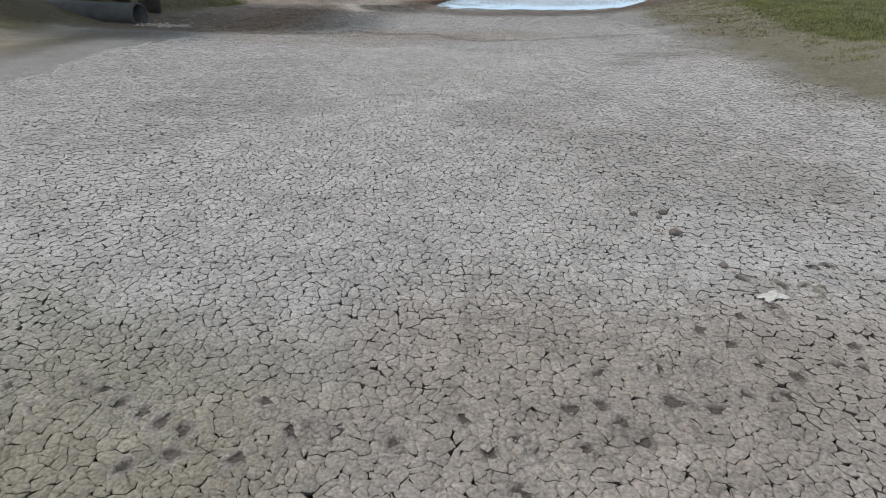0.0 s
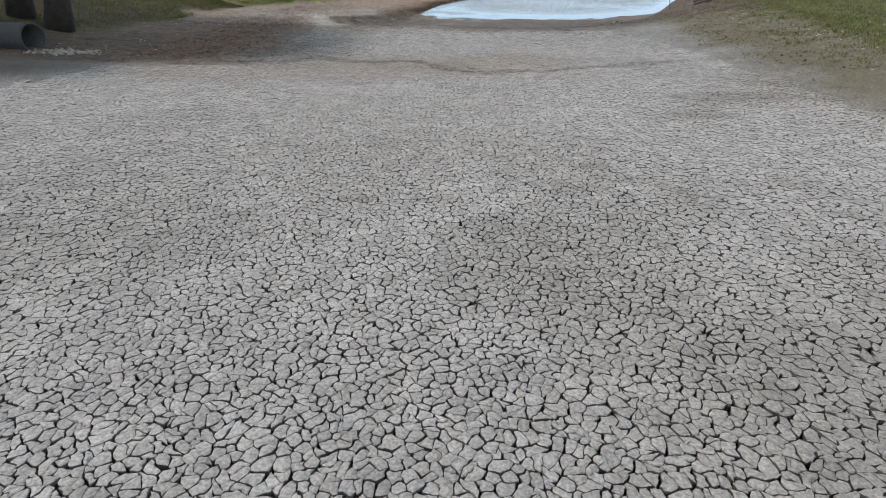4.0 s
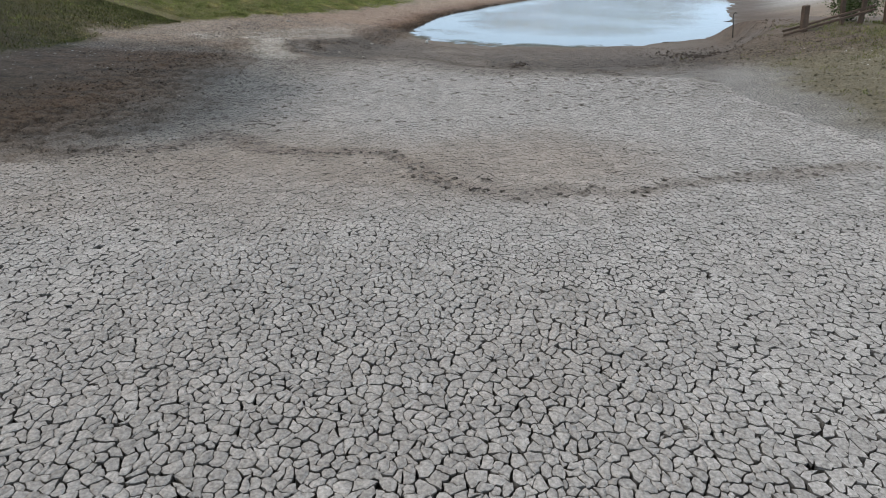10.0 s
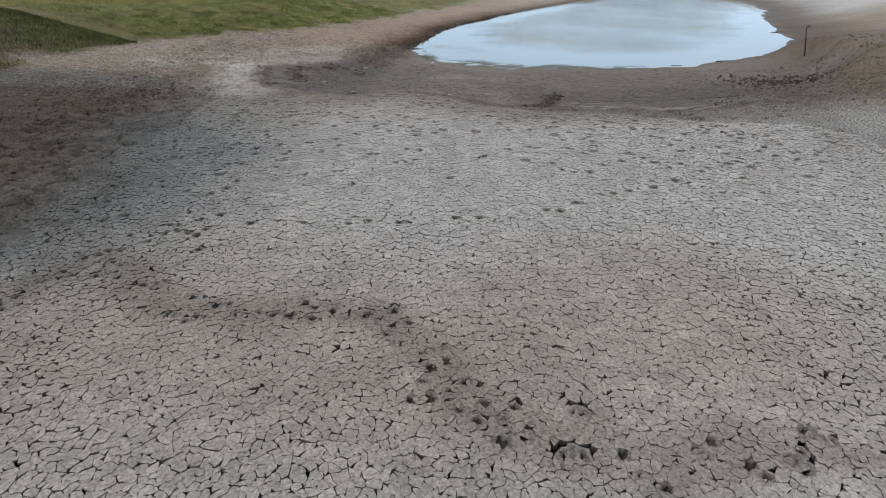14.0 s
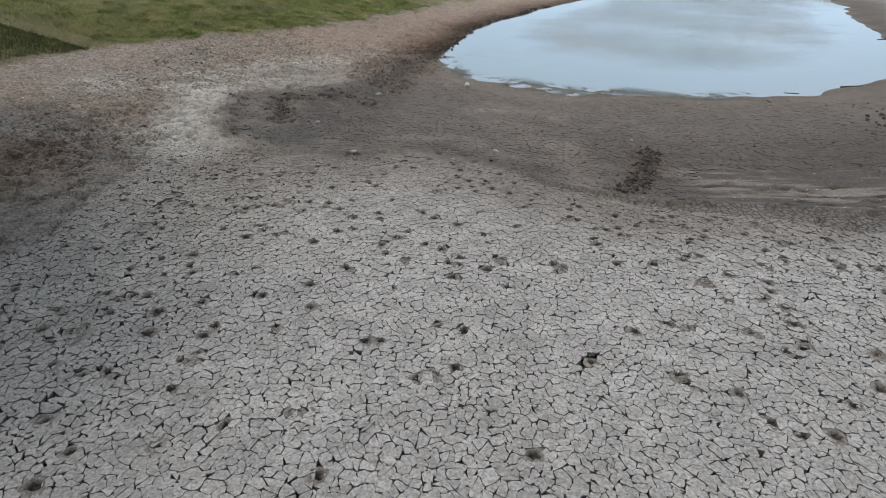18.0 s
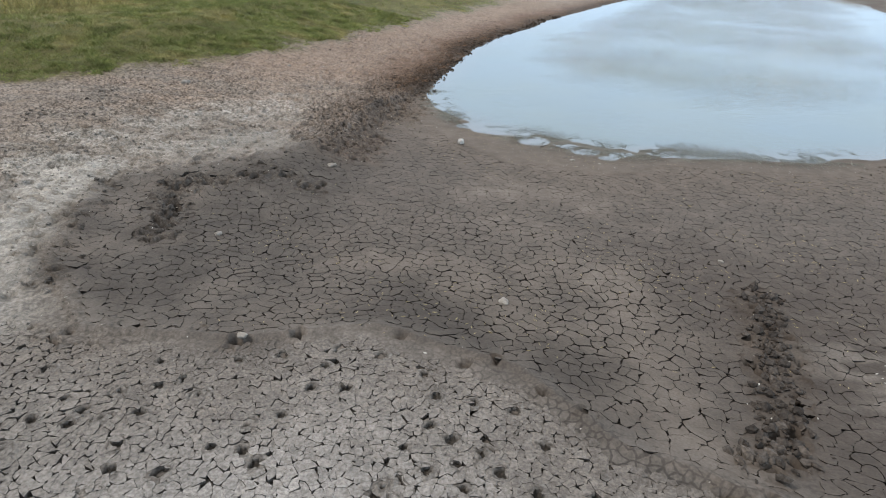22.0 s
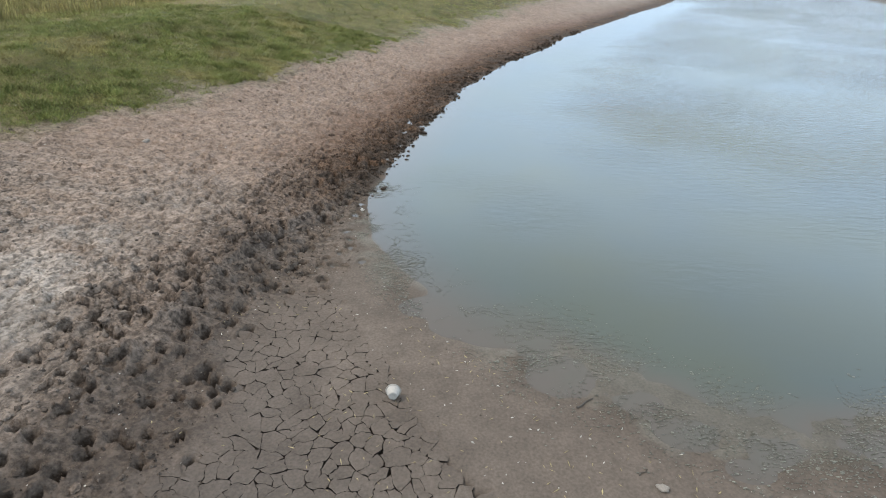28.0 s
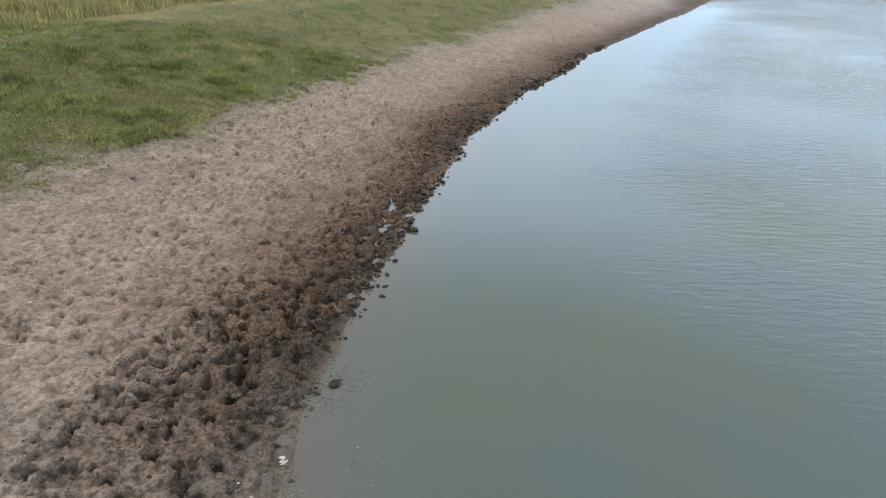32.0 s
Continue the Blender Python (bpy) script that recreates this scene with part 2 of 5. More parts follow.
# grey and mossy blots on the bed: place, width, strength
STAINS = [(-0.43, 9.57, 0.4, 0.45), (2.54, 10.0, 0.8, 0.25), (3.07, 11.05, 0.6, 0.25), (4.0, 9.9, 0.6, 0.2), (7.2, 15.6, 2.2, 0.45), (5.6, 14.3, 1.2, 0.35), (5.5, 10.3, 0.8, 0.22)]


def soil(x, y):
    """The base colour of the earth at a place."""
    m = masks(x, y)
    c = np.repeat(C_PLATE[None], len(x), 0)

    def lay(col, f):
        nonlocal c
        c = c + (col[None] - c) * np.clip(f, 0, 1)[:, None]
    lay(C_GREY, 0.3 * step(0.2, 0.7, fbm(x, y, 4.0, 71)) + 0.25 * step(4.2, 7.5, x) * step(0.0, 0.5, fbm(x, y, 1.5, 72)))
    lay(C_BROWN, 0.13 * step(-0.1, 0.6, fbm(x, y, 3.0, 73)))
    lay(C_GREY, 0.10 * step(17, 22, y) + 0.45 * step(-1.0, -5, x) * step(20, 23, y))
    for sx, sy, wide, f in STAINS:
        lay(C_DARK, f * step(1.0, 0.1, np.hypot((x - sx) / wide, (y - sy) / (0.5 * wide)) + 0.35 * fbm(x, y, 0.4, 144)))
    lay(C_BROWN, 0.6 * m["start"])
    lay(srgb(122, 117, 88), 0.45 * step(0.9, -0.6, y + 0.3 * x + 0.6 * fbm(x, y, 0.8, 157)) * step(1.0, -0.4, x))
    lay(C_BROWN, 0.65 * m["brown"])
    lay(C_DARK, 0.42 * m["trail"])
    lay(C_BROWN, 0.38 * step(26.5, 30.2, y + 0.4 * fbm(x, y, 1.0, 74)) * step(45, 38, y) * step(-6, -3, x))
    lay(srgb(128, 118, 109), 0.8 * step(2.0, 0.2, m["rim"] + 0.5 * fbm(x, y, 0.9, 147)) * step(27.0, 28.0, y) * step(33, 31, y))
    lay(srgb(120, 110, 100), 0.95 * m["tramp_l"])
    lay(srgb(108, 82, 60), 0.75 * m["tramp_l"] * (0.7 + 0.3 * step(-0.4, 0.4, fbm(x, y, 2.2, 75))) * step(-4, -8, x) * step(36, 30, y))
    lay(srgb(74, 67, 59), 0.5 * m["tramp_l"] * step(0.12, 0.4, fbm(x * 0.55, y, 0.24, 70, 2)))
    lay(C_BANK, np.clip(m["bank"] * 0.95, 0, 1))
    lay(C_BANK, 0.45 * step(30, 36, y) * step(-5, -8, x) * (1 - m["bank"]))
    lay(C_DARK, 0.5 * step(-6, -9, x) * step(46, 40, y) * step(26, 32, y) * (1 - m["pale"]))
    lay(C_BROWN, 0.45 * m["saddle"])
    lay(srgb(134, 126, 117), 0.5 * m["saddle"] * step(-0.4, 0.4, fbm(x * 0.4, y, 0.6, 81)))
    lay(C_PALE, 0.36 * m["pale"])
    lay(C_PALE, 0.55 * step(1.1, 0.1, line_dist(x, y, [(-5.4, 30.4), (-6.1, 32.4), (-7.0, 34.4)]) + 0.5 * fbm(x, y, 0.7, 46)))
    # shade of the bank's trees, painted into the earth
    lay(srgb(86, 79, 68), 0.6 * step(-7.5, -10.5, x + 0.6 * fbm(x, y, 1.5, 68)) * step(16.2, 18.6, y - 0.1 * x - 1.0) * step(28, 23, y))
    # trodden earth round the cracked bed
    outer = np.clip(step(-10.6, -13.0, x + 1.2 * fbm(x, y, 3.0, 158)) * step(20, 17, y) + step(-3.0, -5.0, y + 0.8 * fbm(x, y, 2.0, 159)), 0, 1)
    lay(srgb(122, 110, 95), 0.85 * outer)
    lay(srgb(96, 92, 66), 0.5 * outer * step(-0.1, 0.4, fbm(x, y, 1.3, 160)))
    lay(C_ROUGH, 0.92 * m["rough_r"])
    # damp brown mud and rubble on the far side
    lay(srgb(124, 104, 84), 0.8 * step(9, 12, x) * step(32, 36, y) * step(60, 50, y) * (1 - m["grass"]))
    lay(srgb(98, 85, 74), 0.8 * step(6.6, 8.6, x + 0.6 * fbm(x, y, 1.0, 69)) * step(28.4, 29.8, y) * step(42, 38, y))
    lay(C_BASIN, m["basin"])
    lay(srgb(70, 63, 57), (0.65 + 0.2 * step(1, 4, x)) * m["basin"] * step(3.0, 0.3, m["rim"]) * step(-0.5, 0.3, fbm(x, y, 2.0, 76)))
    lay(srgb(78, 72, 66), 0.42 * m["lobe"])
    lay(srgb(84, 75, 68), 0.85 * m["basin"] * step(0.8, 3.0, x) * step(5.5, 2.5, m["rim"]) * step(36, 33, y))
    lay(C_BROWN, 0.30 * m["basin"] * step(0.0, 0.6, fbm(x, y, 1.3, 77)) * step(4, 1.5, x))
    lay(srgb(146, 136, 126), 0.55 * step(0.0, 0.5, fbm(0.16 * x, y - 0.02 * (x - 3) ** 2, 0.15, 82, 2) + 0.4 * fbm(x, y, 0.5, 146)) * step(2.4, 3.4, x) * step(10, 7, x) * step(28.0, 29.0, y) * step(32.2, 30.8, y))
    lay(C_DARK, 0.62 * m["band"])
    lay(C_DARK, 0.45 * step(2.8, 0.5, m["sd"]) * m["bank"])
    lay(srgb(88, 74, 62), 0.9 * step(4.6, 1.4, m["sd"] + 0.8 * fbm(x, y, 1.5, 84)) * step(9, 13, x) * step(32, 35, y))
    lay(srgb(112, 84, 64), 0.55 * m["bank"] * step(42, 44, y) * step(2.6, 0.9, m["sd"] + 0.5 * fbm(x, y, 0.8, 153)))
    lay(C_WET, 0.92 * m["shore_l"])
    lay(srgb(126, 94, 68), 0.5 * m["shore_l"] * step(0.0, 0.5, fbm(x, y, 0.25, 90)))
    lay(srgb(114, 102, 91), 0.65 * m["basin"] * step(3.0, 0.8, m["sd"]))
    lay(C_WET, 0.22 * step(0.5, 0.05, m["sd"]))
    lay(C_BED, step(0.1, -0.5, m["sd"]))
    # stranded scum along the near shore
    lay(srgb(140, 139, 128), 0.42 * m["scum"])
    lay(srgb(92, 87, 76), 0.55 * step(0.2, 0.9, x) * step(6, 4, x) * step(0.15, -0.2, m["sd"]) * step(-1.2, -0.9, m["sd"]))
    lay(C_TURF, 0.95 * m["grass"])
    lay(srgb(66, 76, 40), 0.55 * m["grass"] * step(0.0, 0.5, fbm(x, y, 0.45, 86)))
    lay(srgb(104, 92, 64), 0.5 * m["grass"] * step(0.15, 0.5, fbm(x, y, 0.9, 88) + 0.3 * fbm(x, y, 0.3, 89)))
    lay(C_STRAW, 0.22 * m["grass"] * step(0.05, 0.5, fbm(x, y, 1.1, 85)))
    # turf on the left coloured darker for the trees' shade
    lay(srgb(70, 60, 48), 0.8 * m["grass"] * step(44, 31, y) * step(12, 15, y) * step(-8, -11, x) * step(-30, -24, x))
    lay(srgb(84, 88, 48), 0.6 * m["grass"] * step(44, 33, y) * np.clip(step(8, 11, x) + step(-24, -30, x) + step(15, 12, y), 0, 1))
    lay(C_STRAW, 0.7 * m["grass"] * step(38, 48, y) * step(-0.1, 0.6, 0.5 * fbm(x, y, 3.5, 78) + step(11, 15, -x + (y - 50) * 0.25) - 0.2))
    v = 1 + 0.10 * fbm(x, y, 0.5, 79) + 0.16 * fbm(x, y, 0.14, 83, 2) * np.clip(m["tramp_l"] + m["bank"] + m["saddle"] + m["rough_r"] + m["band"], 0, 1) + 0.08 * fbm(x, y, 6.0, 80)
    return np.clip(c * v[:, None], 0.01, 0.9), m


# ---- materials ----
def material(name, rough=0.9, metal=0.0):
    mat = bpy.data.materials.new(name)
    mat.use_nodes = True
    nt = mat.node_tree
    bsdf = nt.nodes["Principled BSDF"]
    bsdf.inputs["Roughness"].default_value = rough
    bsdf.inputs["Metallic"].default_value = metal
    bsdf.inputs["Specular IOR Level"].default_value = 0.25
    return mat, nt, bsdf


def mottle(nt, colour_socket, size_a, size_b, amount_a, amount_b):
    """Multiply a colour by two scales of noise, placed by world position."""
    geo = nt.nodes.new("ShaderNodeNewGeometry")
    for size, amount in ((size_a, amount_a), (size_b, amount_b)):
        nz = nt.nodes.new("ShaderNodeTexNoise")
        nz.inputs["Scale"].default_value = 1.0 / size
        nz.inputs["Detail"].default_value = 4.0
        mr = nt.nodes.new("ShaderNodeMapRange")
        mr.inputs["From Min"].default_value, mr.inputs["From Max"].default_value = 0.3, 0.7
        mr.inputs["To Min"].default_value, mr.inputs["To Max"].default_value = 1 - amount, 1 + amount
        mx = nt.nodes.new("ShaderNodeVectorMath")
        mx.operation = "SCALE"
        nt.links.new(geo.outputs["Position"], nz.inputs["Vector"])
        nt.links.new(nz.outputs["Fac"], mr.inputs["Value"])
        nt.links.new(colour_socket, mx.inputs[0])
        nt.links.new(mr.outputs[0], mx.inputs["Scale"])
        colour_socket = mx.outputs[0]
    return colour_socket, geo


def add_bump(nt, bsdf, geo, size, distance, strength=0.6, grain=False):
    nz = nt.nodes.new("ShaderNodeTexNoise")
    nz.inputs["Scale"].default_value = 1.0 / size
    nz.inputs["Detail"].default_value = 6.0
    nz.inputs["Roughness"].default_value = 0.65
    bp = nt.nodes.new("ShaderNodeBump")
    bp.inputs["Strength"].default_value, bp.inputs["Distance"].default_value = strength, distance
    nt.links.new(geo.outputs["Position"], nz.inputs["Vector"])
    nt.links.new(nz.outputs["Fac"], bp.inputs["Height"])
    nt.links.new(bp.outputs[0], bsdf.inputs["Normal"])
    if grain:
        at = nt.nodes.new("ShaderNodeAttribute")
        at.attribute_name = "grain"
        nt.links.new(at.outputs["Fac"], bp.inputs["Strength"])


def craze(nt, col, geo, size, width, low, mask=None):
    """Darken a colour along a net of fine cracks."""
    warp_n = nt.nodes.new("ShaderNodeTexNoise")
    warp_n.inputs["Scale"].default_value, warp_n.inputs["Detail"].default_value = 0.9 / size, 2.0
    off = nt.nodes.new("ShaderNodeVectorMath")
    off.operation = "MULTIPLY_ADD"
    off.inputs[1].default_value = (size * 0.9,) * 3
    nt.links.new(geo.outputs["Position"], warp_n.inputs["Vector"])
    nt.links.new(warp_n.outputs["Color"], off.inputs[0])
    nt.links.new(geo.outputs["Position"], off.inputs[2])
    flat = nt.nodes.new("ShaderNodeVectorMath")
    flat.operation = "MULTIPLY"
    flat.inputs[1].default_value = (1, 1, 0)
    nt.links.new(off.outputs[0], flat.inputs[0])
    vor = nt.nodes.new("ShaderNodeTexVoronoi")
    vor.voronoi_dimensions, vor.feature = "2D", "DISTANCE_TO_EDGE"
    vor.inputs["Scale"].default_value = 1.0 / size
    nt.links.new(flat.outputs[0], vor.inputs["Vector"])
    mr = nt.nodes.new("ShaderNodeMapRange")
    mr.inputs["From Min"].default_value, mr.inputs["From Max"].default_value = width * 0.4, width
    mr.inputs["To Min"].default_value, mr.inputs["To Max"].default_value = low, 1.0
    nt.links.new(vor.outputs["Distance"], mr.inputs["Value"])
    fac = mr.outputs[0]
    if mask is not None:
        mix = nt.nodes.new("ShaderNodeMix")
        mix.inputs[2].default_value = 1.0
        nt.links.new(mask, mix.inputs[0])
        nt.links.new(fac, mix.inputs[3])
        fac = mix.outputs[0]
    mx = nt.nodes.new("ShaderNodeVectorMath")
    mx.operation = "SCALE"
    nt.links.new(col, mx.inputs[0])
    nt.links.new(fac, mx.inputs["Scale"])
    return mx.outputs[0]


def earth_material(name, island=0.0, rough=0.92, objects=False, crazed=False, bed=False, lump=0.03, relief=0.012, speck=0.44):
    """Earth coloured by the soil at each place; island varies it piece by piece."""
    mat, nt, bsdf = material(name, rough)
    bsdf.inputs["Specular IOR Level"].default_value = 0.12      # dry earth has no sheen
    at = nt.nodes.new("ShaderNodeAttribute")
    at.attribute_name = "soil"
    col = at.outputs["Color"]
    if island:
        if objects:
            src = nt.nodes.new("ShaderNodeObjectInfo").outputs["Random"]
        else:
            src = nt.nodes.new("ShaderNodeNewGeometry").outputs["Random Per Island"]
        mr = nt.nodes.new("ShaderNodeMapRange")
        mr.inputs["To Min"].default_value, mr.inputs["To Max"].default_value = 1 - island, 1 + island
        mx = nt.nodes.new("ShaderNodeVectorMath")
        mx.operation = "SCALE"
        nt.links.new(src, mr.inputs["Value"])
        nt.links.new(col, mx.inputs[0])
        nt.links.new(mr.outputs[0], mx.inputs["Scale"])
        col = mx.outputs[0]
    col, geo = mottle(nt, col, 0.25, 0.024, 0.14, 0.34 if crazed else 0.2 if bed else speck)
    if crazed:
        col = craze(nt, col, geo, 0.05, 0.05, 0.84)
    if bed:
        at2 = nt.nodes.new("ShaderNodeAttribute")
        at2.attribute_name = "cracked"
        col = craze(nt, col, geo, 0.085, 0.15, 0.35, at2.outputs["Fac"])
    if bed:
        gr = nt.nodes.new("ShaderNodeAttribute")
        gr.attribute_name = "clot"
        clot = nt.nodes.new("ShaderNodeTexNoise")
        clot.inputs["Scale"].default_value, clot.inputs["Detail"].default_value, clot.inputs["Roughness"].default_value = 17.0, 4.0, 0.62
        nt.links.new(geo.outputs["Position"], clot.inputs["Vector"])
        mr = nt.nodes.new("ShaderNodeMapRange")
        mr.inputs["From Min"].default_value, mr.inputs["From Max"].default_value = 0.38, 0.60
        mr.inputs["To Min"].default_value, mr.inputs["To Max"].default_value = 0.46, 1.38
        nt.links.new(clot.outputs["Fac"], mr.inputs["Value"])
        mix = nt.nodes.new("ShaderNodeMix")
        mix.inputs[2].default_value = 1.0
        nt.links.new(gr.outputs["Fac"], mix.inputs[0])
        nt.links.new(mr.outputs[0], mix.inputs[3])
        mx = nt.nodes.new("ShaderNodeVectorMath")
        mx.operation = "SCALE"
        nt.links.new(col, mx.inputs[0])
        nt.links.new(mix.outputs[0], mx.inputs["Scale"])
        col = mx.outputs[0]
    nt.links.new(col, bsdf.inputs["Base Color"])
    add_bump(nt, bsdf, geo, lump, relief, 0.8, bed)
    return mat


def plain_material(name, colour, rough=0.8, metal=0.0, size_a=0.2, size_b=0.02, amount_a=0.15, amount_b=0.15, bump=0.004, island=0.0):
    mat, nt, bsdf = material(name, rough, metal)
    rgb = nt.nodes.new("ShaderNodeRGB")
    rgb.outputs[0].default_value = (*colour, 1)
    col = rgb.outputs[0]
    if island:
        src = nt.nodes.new("ShaderNodeNewGeometry").outputs["Random Per Island"]
        mr = nt.nodes.new("ShaderNodeMapRange")
        mr.inputs["To Min"].default_value, mr.inputs["To Max"].default_value = 1 - island, 1 + island
        mx = nt.nodes.new("ShaderNodeVectorMath")
        mx.operation = "SCALE"
        nt.links.new(src, mr.inputs["Value"])
        nt.links.new(col, mx.inputs[0])
        nt.links.new(mr.outputs[0], mx.inputs["Scale"])
        col = mx.outputs[0]
    col, geo = mottle(nt, col, size_a, size_b, amount_a, amount_b)
    nt.links.new(col, bsdf.inputs["Base Color"])
    if bump:
        add_bump(nt, bsdf, geo, max(size_b, 0.01), bump, 0.6)
    return mat


MAT_GROUND = earth_material("bare_earth", bed=True, lump=0.03, relief=0.022)
MAT_PLATES = earth_material("dried_mud", island=0.09, crazed=True, lump=0.03, relief=0.034)
MAT_PLATE = earth_material("dried_mud_single", island=0.09, objects=True, crazed=True, lump=0.03, relief=0.034)
MAT_BASIN = earth_material("damp_cracked_mud", island=0.04, lump=0.03, relief=0.008, speck=0.16)
MAT_HOOF = earth_material("trodden_mud", lump=0.02, relief=0.01)
MAT_CLOD = earth_material("mud_clods", island=0.16, lump=0.02, relief=0.010)
MAT_BLADE = earth_material("grass_blades", island=0.35, rough=0.7)
MAT_WHITE = plain_material("white_plastic", (0.34, 0.315, 0.28), 0.45, amount_a=0.06, amount_b=0.08, bump=0.001)
MAT_STONE = plain_material("pale_stone", tuple(srgb(158, 149, 138)), 0.85, size_a=0.06, size_b=0.01, bump=0.006)
MAT_LUMP = plain_material("dried_mud_lump", tuple(srgb(112, 101, 92)), 0.95, size_a=0.05, size_b=0.012, amount_a=0.25, amount_b=0.3, bump=0.012)
MAT_BONE = plain_material("bleached_shell", tuple(srgb(200, 194, 182)), 0.6, size_a=0.1, bump=0.0, island=0.3)
MAT_TIMBER = plain_material("weathered_timber", tuple(srgb(92, 74, 60)), 0.85, size_a=0.3, size_b=0.015, amount_a=0.25, amount_b=0.3, bump=0.008)
MAT_BARK = plain_material("dark_bark", tuple(srgb(58, 50, 42)), 0.95, size_a=0.2, size_b=0.03, amount_a=0.3, amount_b=0.35, bump=0.03)
MAT_TWIG = plain_material("dead_twigs", tuple(srgb(100, 92, 83)), 0.9, size_a=0.05, bump=0.0, island=0.35)
MAT_PIPE = plain_material("stained_concrete", tuple(srgb(68, 65, 62)), 0.9, size_a=0.6, size_b=0.05, amount_a=0.3, amount_b=0.15, bump=0.008)
MAT_IRON = plain_material("dull_iron", tuple(srgb(72, 70, 70)), 0.6, 0.6, bump=0.002)
MAT_LEAF = plain_material("green_leaves", tuple(srgb(74, 86, 42)), 0.7, size_a=0.5, bump=0.0, island=0.35)
MAT_TREELEAF = plain_material("dark_tree_leaves", tuple(srgb(60, 72, 36)), 0.7, size_a=0.8, bump=0.0, island=0.35)
MAT_ALGAE = plain_material("pond_scum", tuple(srgb(126, 125, 113)), 0.8, size_a=0.3, size_b=0.03, bump=0.0, island=0.4)
MAT_STRAW = plain_material("dry_grass", tuple(srgb(176, 160, 118)), 0.8, size_a=0.6, bump=0.0, island=0.3)


# ---- building helpers ----
def mesh_object(name, verts, faces, mat, parent=None, label="", smooth=False):
    me = bpy.data.meshes.new(name)
    me.from_pydata([tuple(v) for v in verts], [], [tuple(f) for f in faces])
    me.materials.append(mat)
    if smooth:
        me.polygons.foreach_set("use_smooth", [True] * len(me.polygons))
    ob = new(name, me)
    if parent:
        ob.parent = parent
    if label:
        ob["label"] = label
    return ob


def part(name, bm, mat, parent, label="", smooth=False):
    me = bpy.data.meshes.new(name)
    bm.to_mesh(me)
    bm.free()
    me.materials.append(mat)
    if smooth:
        me.polygons.foreach_set("use_smooth", [True] * len(me.polygons))
    ob = new(name, me)
    if parent:
        ob.parent = parent
    if label:
        ob["label"] = label
    return ob


def big_mesh(name, co, loops, sizes, mat, colours=None, smooth=False):
    """A mesh straight from arrays: corners, corner numbers face by face, and corners per face."""
    me = bpy.data.meshes.new(name)
    me.vertices.add(len(co))
    me.vertices.foreach_set("co", np.ascontiguousarray(co, np.float32).ravel())
    me.loops.add(len(loops))
    me.loops.foreach_set("vertex_index", np.ascontiguousarray(loops, np.int32))
    starts = np.concatenate([[0], np.cumsum(sizes)[:-1]])
    me.polygons.add(len(sizes))
    me.polygons.foreach_set("loop_start", np.ascontiguousarray(starts, np.int32))
    me.update(calc_edges=True)
    me.validate()
    if smooth:
        me.polygons.foreach_set("use_smooth", np.ones(len(me.polygons), bool))
    else:
        me.polygons.foreach_set("use_smooth", np.zeros(len(me.polygons), bool))
    if colours is not None:
        at = me.attributes.new("soil", "FLOAT_COLOR", "POINT")
        rgba = np.ones((len(co), 4), np.float32)
        rgba[:, :3] = colours
        at.data.foreach_set("color", rgba.ravel())
    me.materials.append(mat)
    return new(name, me)


def grown(start, stop, first, rate, limit):
    out, s, p = [], first, start
    sign = 1 if stop > start else -1
    while abs(p - start) < abs(stop - start):
        p += sign * s
        s = min(s * rate, limit)
        out.append(p)
    return out


# ---- where cattle have trodden ----
def along(pts, gap, rng, spread):
    out = []
    for (x0, y0), (x1, y1) in zip(pts[:-1], pts[1:]):
        n = max(1, round(math.hypot(x1 - x0, y1 - y0) / gap))
        for k in range(n):
            t = (k + rng.uniform(0, 0.8)) / n
            out.append((x0 + t * (x1 - x0) + rng.normal(0, spread), y0 + t * (y1 - y0) + rng.normal(0, spread)))
    return out


r1 = np.random.default_rng(21)
HOOFS = along(TRAIL_1, 0.12, r1, 0.15) + along(TRAIL_2, 0.40, r1, 0.06)
HOOFS += along([(-0.6, 20.3), (0.3, 19.4), (0.9, 18.9)], 0.14, r1, 0.2)
HOOFS += [(3.5, 2.6), (4.4, 1.4), (4.6, 1.2), (4.75, 1.35), (-4.6, 6.6), (-4.45, 6.62), (-4.1, 6.1)]
HOOFS += along([(2.2, -0.2), (3.1, 0.15), (4.3, 1.2), (5.2, 1.7)], 0.22, r1, 0.14)
HOOFS += along([(-1.8, -0.3), (-0.5, -0.7), (1.2, -0.8), (2.6, -0.5), (4.6, 0.2)], 0.16, r1, 0.17)
for _ in range(420):
    hx, hy = r1.uniform(-4.6, 8.0), 30.4 - 5.6 * abs(r1.normal(0, 0.55))
    if hy > 23.6:
        HOOFS.append((hx, hy))
HOOFS += [(-2.13, 25.48), (-1.59, 24.58), (-3.36, 25.73), (-1.15, 25.46), (1.17, 25.8), (1.66, 25.9), (2.22, 25.88), (-0.66, 25.06), (-3.51, 24.79),
          (-4.32, 25.62), (-2.12, 24.37), (0.21, 25.48), (2.21, 26.37), (-3.49, 24.3), (-2.54, 24.14), (-3.28, 25.39), (-1.66, 24.55), (-2.05, 25.45)]
HOOFS += [(r1.uniform(1.4, 6.5), r1.uniform(24.6, 28.4)) for _ in range(55)]
HOOFS += along([(-3.4, 31.2), (-2.0, 30.6), (-0.9, 31.0)], 0.12, r1, 0.2)
HOOFS += [(r1.uniform(-6.2, -2.6), r1.uniform(21.5, 30)) for _ in range(150)]
